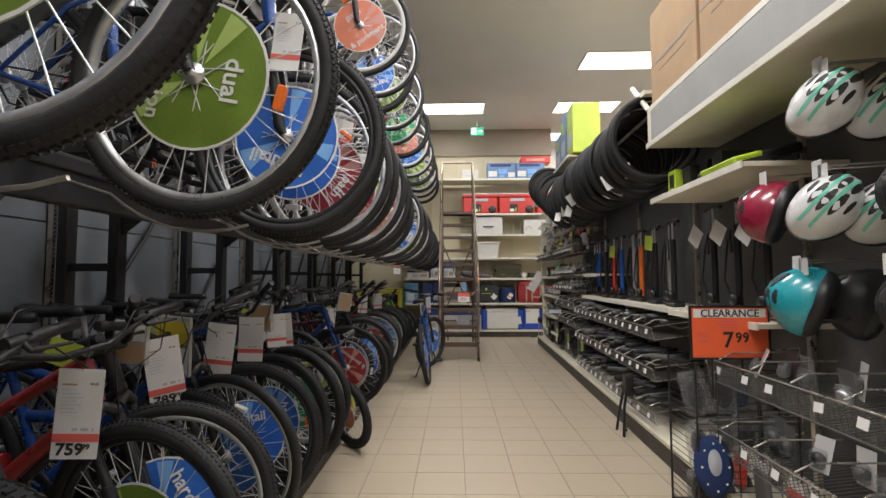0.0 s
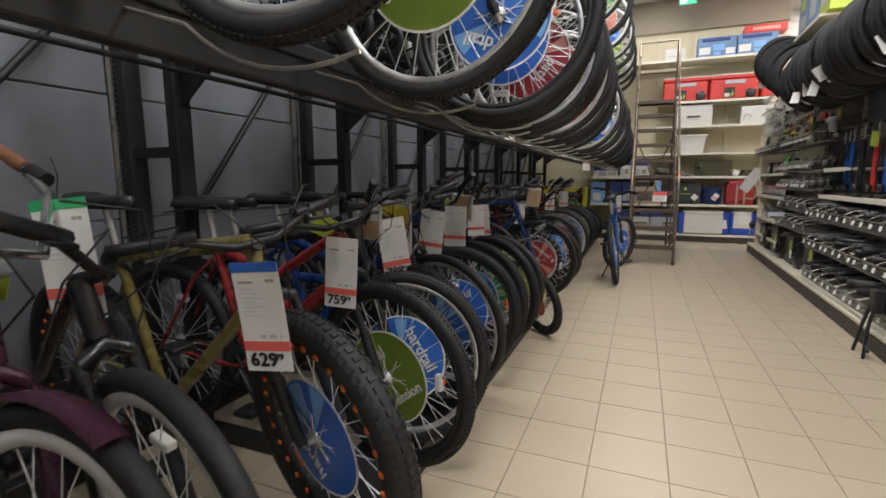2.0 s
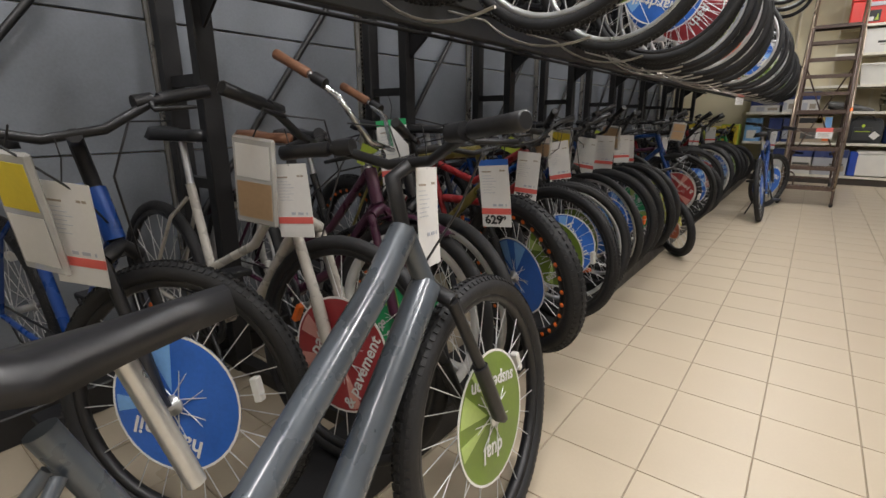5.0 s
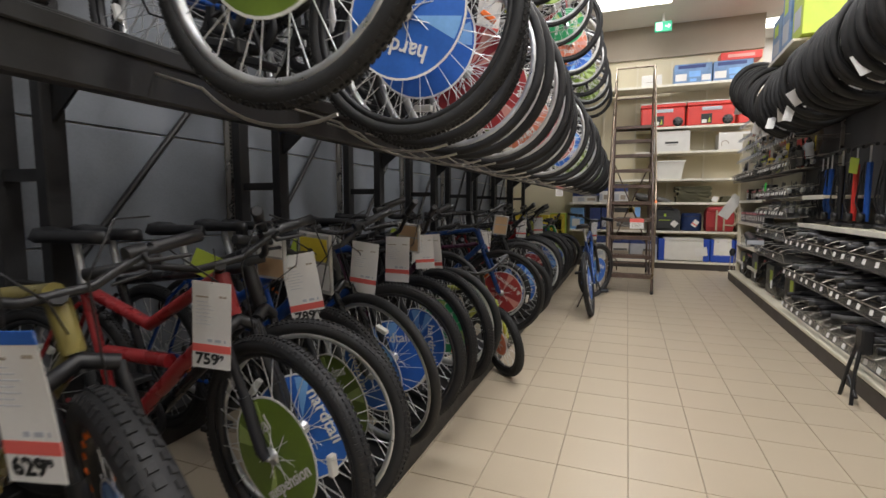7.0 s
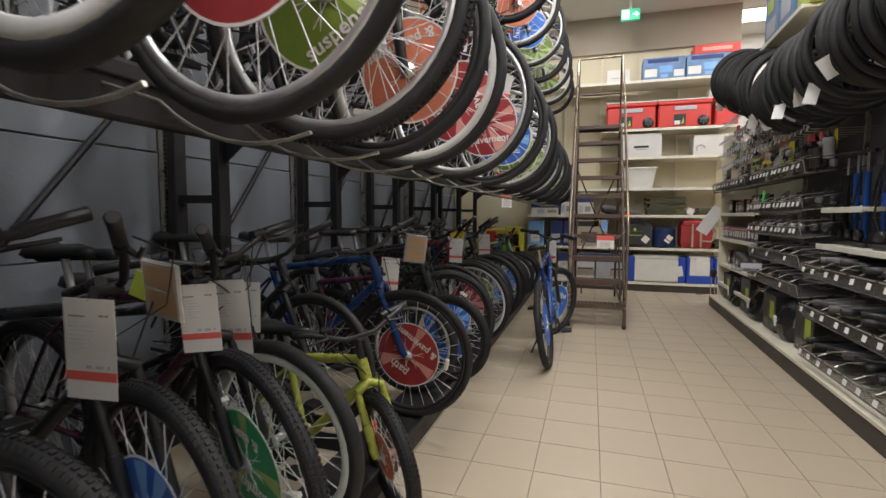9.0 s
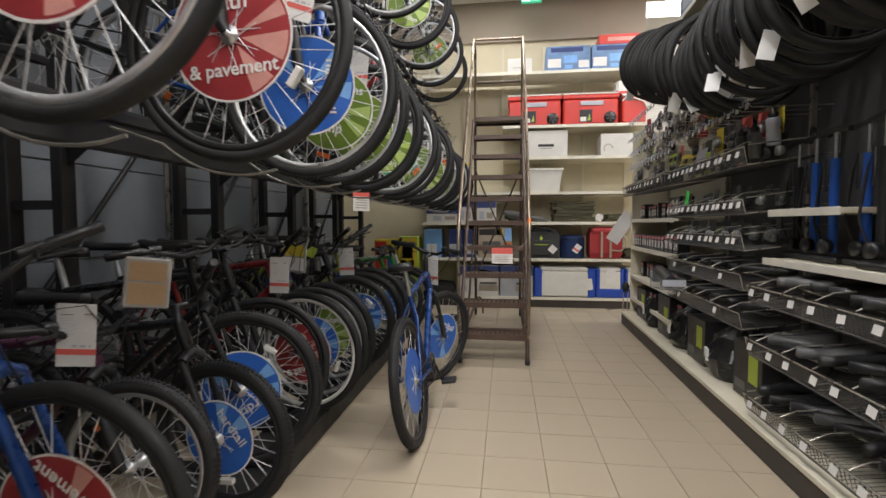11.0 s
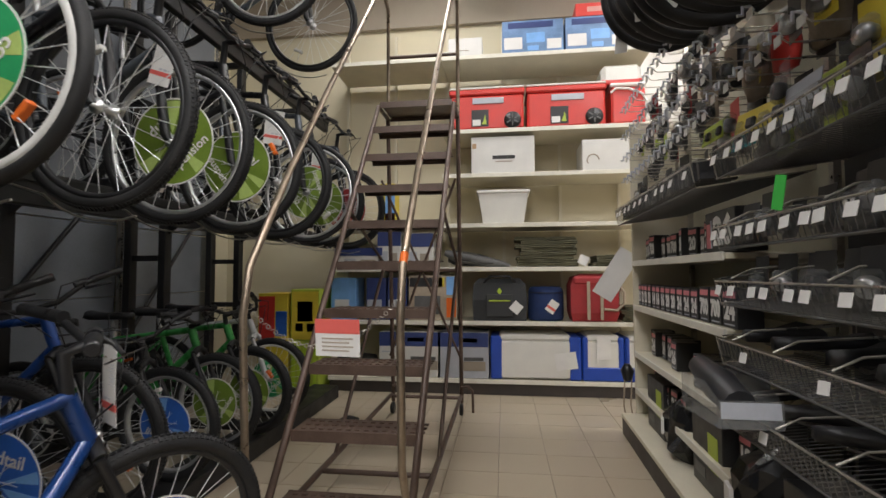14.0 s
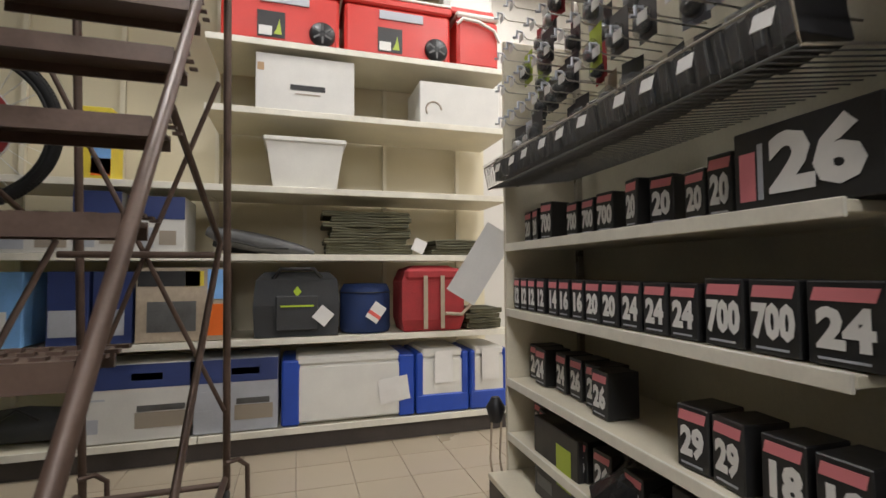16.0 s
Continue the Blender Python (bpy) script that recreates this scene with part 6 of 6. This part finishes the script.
# clearance stand: wire basket and orange sign
th = thing("clearance_stand", pose(1.76, 0.57, 0), "black wire basket stand for clearance goods", "display stand")
for x in (0.0, 0.5):
    for y in (0.0, 0.3):
        part("post", Geo().tube([(x, y, 0.0), (x, y, 0.80)], 0.006, 6), M["black"], th)
for k in range(24):
    z = 0.04 + k * 0.033
    part("wire", cached("stand_wire", lambda: Geo().tube([(0, 0.3, 0), (0, 0, 0), (0.5, 0, 0), (0.5, 0.3, 0)], 0.002, 4), "wire"), M["black"], th, "", pose(0, 0, z))
for k in range(4):
    part("upright_wire", cached("stand_up", lambda: Geo().tube([(0, 0, 0.02), (0, 0, 0.80)], 0.003, 4), "upright_wire"), M["black"], th, "", pose(0.1 + 0.1 * k, -0.003, 0))
part("tray_floor", Geo().box(0, 0.5, 0, 0.3, 0.01, 0.018), M["black"], th)
sg = thing("clearance_sign", pose(1.94, 0.575, 0.83), "orange-red clearance price sign in a black frame", "sign")
part("card", Geo().box(-0.19, 0.19, -0.003, 0.003, 0.0, 0.25), M["orange_card"], sg)
part("heading", Geo().box(-0.18, 0.18, -0.0045, -0.002, 0.2, 0.242), M["paper"], sg)
part("heading_text", lettering("CLEARANCE", 0.052), M["black_ink"], sg, "", pose(0, -0.006, 0.22))
part("price", lettering("7", 0.11), M["black_ink"], sg, "", pose(-0.01, -0.005, 0.085))
part("price_cents", lettering("99", 0.07), M["black_ink"], sg, "", pose(0.06, -0.005, 0.098))
for i in range(3):
    part("print_line", Geo().box(-0.07 + 0.01 * i, 0.06 - 0.01 * i, -0.0045, -0.002, 0.178 - i * 0.016, 0.184 - i * 0.016), M["red_ink"], sg)
    part("print_line", Geo().box(-0.165, -0.11, -0.0045, -0.002, 0.12 - i * 0.02, 0.127 - i * 0.02), M["red_ink"], sg)
for x0, x1, z0, z1 in ((-0.2, -0.19, -0.01, 0.26), (0.19, 0.2, -0.01, 0.26), (-0.19, 0.19, -0.01, 0.0), (-0.19, 0.19, 0.25, 0.26)):
    part("frame_bar", Geo().box(x0, x1, -0.006, 0.006, z0, z1), M["black"], sg)
for x in (-0.09, 0.06):
    part("stem", Geo().tube([(x, 0.004, -0.2), (x, 0.004, 0.0)], 0.006, 6), M["black"], sg)
for i in range(12):
    x, z = 0.06 + (i % 4) * 0.125, 0.05 + (i // 4) * 0.24
    p = thing("bagged_cover", pose(1.76 + x, 0.62 + RND.uniform(0, 0.12), z, RND.uniform(-10, 10), RND.uniform(-15, 15), RND.uniform(-20, 20)), "clearance saddle cover in a clear bag", "pack", "clearance packs")
    part("content", Geo().lathe([(0, -0.02), (0.05, -0.018), (0.06, 0), (0.05, 0.018), (0, 0.02)], 12, pose(0, 0, 0.1) @ Matrix.Diagonal((0.8, 1, 1.4, 1)), closed=False), M[RND.choice(("navy_fabric", "dark_pack", "grey_pack", "black"))], p)
    part("wrap", Geo().box(-0.065, 0.065, -0.026, 0.026, 0.0, 0.22, 0.01), M["clear"], p, "clear plastic bag")
p = thing("saddle_cover", pose(1.83, 0.545, 0.16, -8), "dark blue saddle cover with pale dots", "saddle cover")
part("cover", Geo().lathe([(0, -0.02), (0.1, -0.016), (0.13, 0), (0.1, 0.016), (0, 0.02)], 20, pose(0, 0, 0.14) @ Matrix.Diagonal((0.75, 1, 1.15, 1)), closed=False), M["navy_fabric"], p)
part("hole", Geo().lathe([(0, -0.024), (0.045, -0.022), (0.05, -0.015)], 16, pose(0, 0, 0.16) @ Matrix.Diagonal((0.7, 1, 1.3, 1)), closed=False), M["carton_grey"], p)
for i in range(8):
    a = i * 0.785
    part("dot", Geo().lathe([(0, -0.003), (0.006, 0.0)], 6, pose(0.066 * math.cos(a), -0.02, 0.14 + 0.11 * math.sin(a)), closed=False), M["paper"], p)
# dark bracket hanging before the lowest tray
th = thing("display_bracket", RG @ pose(-0.06, -2.0, 0.0), "black steel display bracket standing on the floor by the trays", "bracket")
for s in (-1, 1):
    part("leg", Geo().tube([(0.02, s * 0.02, 0.42), (-0.02, s * 0.05, 0.2), (-0.04, s * 0.09, 0.0)], 0.011, 6), M["black"], th)
part("head", Geo().box(0.0, 0.06, -0.05, 0.05, 0.3, 0.46, 0.01), M["black"], th)
part("pin", Geo().tube([(-0.03, -0.12, 0.06), (-0.02, 0.04, 0.14)], 0.012, 6), M["black"], th)

# ---- tops of the gondola ----
for k in range(3):
    y = -4.26 + k * 0.72
    carton(RG @ pose(0.04, y, 2.475, 0, 0, -90), 0.68, 0.4, 0.66, "cardboard", "brown cardboard carton on top of the gondola", group="brown cartons", lines=2, extra=((-0.335, 0.335, 0.27, 0.285, "bulkhead"),))
gshelf(0.03, 0.52, -5.0, -2.46, 2.465)
GRISER = mat("grey_riser_paint", (0.34, 0.34, 0.33), 0.6, scale=4, var=0.12)
th = thing("sheet_panel", RG @ pose(0.02, 0, 2.19), "grey steel riser panel above the helmet shelf", "panel")
part("sheet", Geo().box(0.0, 0.012, -4.9, -2.5, 0.01, 0.235), GRISER, th)
part("strut", Geo().box(-0.01, 0.02, -2.5, -2.46, -0.02, 0.27, 0.003), M["shelf_edge"], th)
part("strut", Geo().tube([(0.0, -2.47, 0.25), (-0.02, -2.2, 0.52)], 0.02, 6), M["shelf_edge"], th)
for y, w, h, mt, lab in ((0.5, 0.36, 0.66, "lime_card", "lime toy carton"), (0.95, 0.36, 0.7, "printed", "tall blue printed toy carton"), (1.35, 0.4, 0.5, "printed", "blue printed carton")):
    carton(RG @ pose(0.09, y, 2.888, 0, 0, -90), w, 0.36, h, mt, lab + " on top of the gondola", extra=((-w * 0.35, w * 0.3, h * 0.15, h * 0.45, "carton_grey"), (-w * 0.3, w * 0.1, h * 0.6, h * 0.85, "neon")))
# price tickets on the tyres
for k in range(27):
    yl = -2.2 + k * 0.175 + RND.uniform(-0.05, 0.05)
    th = thing("tyre_ticket", RG @ pose(0.1 - RND.uniform(0.05, 0.3), yl, 2.04 + 0.31 * max(0.0, yl - 0.6) + RND.uniform(-0.04, 0.06), RND.uniform(-30, 30), RND.uniform(-30, 30), RND.uniform(-30, 10)), "white paper ticket tied on a tyre", "ticket", "tyre tickets")
    part("card", cached("tyre_card", lambda: Geo().box(-0.036, 0.036, -0.001, 0.001, -0.085, 0.045), "card"), M["paper"], th)
th = thing("tyre_bar", RG @ pose(0.1, 0, 2.42), "long steel bar carrying the tyres", "bar")
part("bar", Geo().tube([(0, -2.45, 0.05), (0, 0.6, 0.05), (0, 3.0, 0.8)], 0.014, 8), M["bare_steel"], th)
for y in (-2.4, 0.4):
    part("bracket", Geo().box(-0.01, 0.42, y - 0.012, y + 0.012, 0.04, 0.07), M["bare_steel"], th)
# paper leaflets and a strap at the gondola end
th = thing("leaflet", RG @ pose(0.08, 3.24, 1.2, 0, 32, -14), "large pale paper leaflet hanging at the gondola end", "leaflet")
part("sheet", Geo().box(-0.14, 0.02, -0.001, 0.001, -0.28, 0.12), M["paper"], th)
th = thing("hanging_strap", RG @ pose(0.05, 3.23, 0.5), "dark hanging bag with a long pale strap at the gondola end", "strap")
part("pouch", Geo().tube([(0, 0, 0.0), (0, 0, -0.05), (0, 0.0, -0.12)], [0.02, 0.05, 0.03], 10), M["black"], th)
for dx in (-0.02, 0.03):
    part("strap", Geo().tube([(dx, 0, -0.1), (dx - 0.01, 0, -0.3), (dx + 0.012, 0, -0.46)], 0.006, 5), M["strap"], th)

# a clear bin with a white label sticking out of the middle bay
th = thing("clear_bin", pose(2.105, 5.1, 0.692, 0, 3, 90), "clear plastic bin with a white label, jutting out", "bin")
part("front", Geo().box(0, 0.004, 0, 0.19, 0, 0.085), M["clear"], th)
part("floor", Geo().box(0.004, 0.3, 0, 0.19, 0, 0.004), M["clear"], th)
for y in (0.0, 0.186):
    part("side", Geo().poly([(0.004, 0.005), (0.3, 0.005), (0.3, 0.13), (0.1, 0.13), (0.004, 0.085)], 0.004).moved(Matrix.Translation((0, y + 0.002, 0))), M["clear"], th)
part("label", Geo().box(-0.002, 0.0, 0.008, 0.182, 0.03, 0.08), M["carton_grey"], th, "pale paper label")
part("content", Geo().tube([(0.06, 0.1, 0.06), (0.2, 0.1, 0.1), (0.34, 0.11, 0.15)], [0.05, 0.06, 0.04], 12), M["dark_pack"], th, "dark rounded pack")

# tall goods standing in and hanging over the upper tray
def soft_pack(m, w, h, d, material, label, seed):
    """A soft bag: pinched at the top, bulging and creased below."""
    rng = random.Random(seed)
    th = thing("soft_pack", m, label, "pack", "soft packs")
    v, f, n = [], [], 14
    for i in range(8):
        t = i / 7
        bulge = math.sin(math.pi * (0.12 + 0.8 * (1 - t))) ** 0.6
        for j in range(n):
            a = 6.28318 * j / n
            q = 1 + rng.uniform(-0.1, 0.1)
            v.append((0.5 * w * math.cos(a) * (0.8 + 0.2 * bulge) * q, 0.5 * d * math.sin(a) * bulge * q, h * t + rng.uniform(-0.02, 0.02) * h))
    for i in range(7):
        for j in range(n):
            f.append((i * n + j, i * n + (j + 1) % n, (i + 1) * n + (j + 1) % n, (i + 1) * n + j))
    f += [tuple(range(n - 1, -1, -1)), tuple(range(7 * n, 8 * n))]
    part("bag", Geo().add(v, f, True), M[material], th)
    part("header_card", Geo().box(-w * 0.3, w * 0.3, -0.004, 0.004, h, h + 0.05), M["paper"], th)


for i, (x, y, z, w, h, d, mt, lab) in enumerate(((0.3, 0.98, 1.98, 0.2, 0.26, 0.12, "tan_bag", "creased tan packed cover hung on a peg"), (0.34, 0.72, 1.72, 0.26, 0.4, 0.14, "tan_bag", "creased tan packed cover hung on a peg"),
                                                  (0.2, 0.86, 1.7, 0.13, 0.24, 0.09, "black", "black padded gloves hung on a peg"), (0.24, 1.12, 1.9, 0.15, 0.22, 0.09, "tan_bag", "creased tan packed cover hung on a peg"),
                                                  (0.22, 1.34, 1.9, 0.12, 0.18, 0.08, "red_cooler", "red soft pack hung on a peg"), (0.2, 1.5, 1.86, 0.13, 0.2, 0.08, "tan_bag", "creased tan packed cover hung on a peg"),
                                                  (0.24, 1.75, 2.0, 0.14, 0.2, 0.09, "black", "black padded gloves hung on a peg"), (0.22, 2.0, 2.02, 0.13, 0.19, 0.08, "tan_bag", "creased tan packed cover hung on a peg"))):
    soft_pack(RG @ pose(x, y, z, 0, 0, -75), w, h, d, mt, lab, i)
for x, y, z, mt, word in ((0.14, 0.44, 1.6, "grey_pack", "grey"), (0.22, 0.5, 1.68, "red_cooler", "red"), (0.16, 0.6, 1.6, "grey_pack", "grey"), (0.24, 0.66, 1.6, "red_cooler", "red"), (0.15, 0.3, 1.6, "grey_pack", "grey"), (0.2, 0.2, 1.66, "carton_grey", "pale grey")):
    th = thing("drink_bottle", RG @ pose(x, y, z, 14, -10), "%s plastic drink bottle standing in the tray" % word, "bottle", "drink bottles")
    part("body", cached("bottle_body", lambda: Geo().lathe([(0, 0), (0.034, 0.0), (0.036, 0.01), (0.036, 0.07), (0.032, 0.085), (0.037, 0.1), (0.037, 0.14), (0.026, 0.155), (0, 0.155)], 18, pose(0, 0, 0, 90), closed=False), "body"), M[mt], th)
    part("cap", cached("bottle_cap", lambda: Geo().lathe([(0, 0.155), (0.027, 0.155), (0.027, 0.175), (0.012, 0.185), (0.012, 0.2), (0, 0.2)], 14, pose(0, 0, 0, 90), closed=False), "cap"), M["black"], th)
for y, z, w, mt, word in ((0.79, 1.62, 0.22, "yellow", "yellow"), (1.3, 1.68, 0.3, "yellow", "yellow"), (1.06, 1.62, 0.16, "carton_grey", "pale grey"), (1.42, 1.64, 0.16, "teal", "teal"), (1.7, 1.74, 0.18, "lime_card", "lime")):
    th = thing("strip_card", RG @ pose(0.1, y, z, -12, RND.uniform(-6, 6), -84), word + " backing card leaning in the tray", "card", "strip cards")
    part("card", Geo().box(-w / 2, w / 2, -0.002, 0.002, 0, 0.085 if word != "pale grey" else 0.15, 0.001), M[mt], th)
    for q in range(4):
        part("bolt_pack", Geo().box(-w / 2 + w * (q + 0.2) / 4, -w / 2 + w * (q + 0.8) / 4, -0.02, -0.002, 0.01, 0.05, 0.006), M["dark_pack" if q % 2 else "clear"], th)
th = thing("shelf_flag", RG @ pose(0.0, 0.97, 1.44, 0, 14, -80), "bright green price flag on the tray front", "ticket")
part("card", Geo().box(-0.022, 0.022, -0.001, 0.001, -0.09, 0.01), M["exit_card"], th)


# ---- floor tiles ----
W = 0.305
def tile_geo(x, y, g):
    a, b = 0.0013, 0.0018
    g.add([(x + a, y + a, -0.006), (x + W - a, y + a, -0.006), (x + W - a, y + W - a, -0.006), (x + a, y + W - a, -0.006),
           (x + a + b, y + a + b, 0), (x + W - a - b, y + a + b, 0), (x + W - a - b, y + W - a - b, 0), (x + a + b, y + W - a - b, 0)],
          [(4, 5, 6, 7), (0, 1, 5, 4), (1, 2, 6, 5), (2, 3, 7, 6), (3, 0, 4, 7)])
    return g
tile = tile_geo(0, 0, Geo()).mesh("tile")
rest = Geo()
for i in range(-7, 26):
    for j in range(-26, 35):
        if -1 <= i <= 6 and -9 <= j <= 27:
            part("tile", tile, M["tile"], floor, "", pose(i * W, j * W, 0))
        else:
            tile_geo(i * W, j * W, rest)
tagged(part("tiles", rest, M["tile"], floor), kind="stuff")
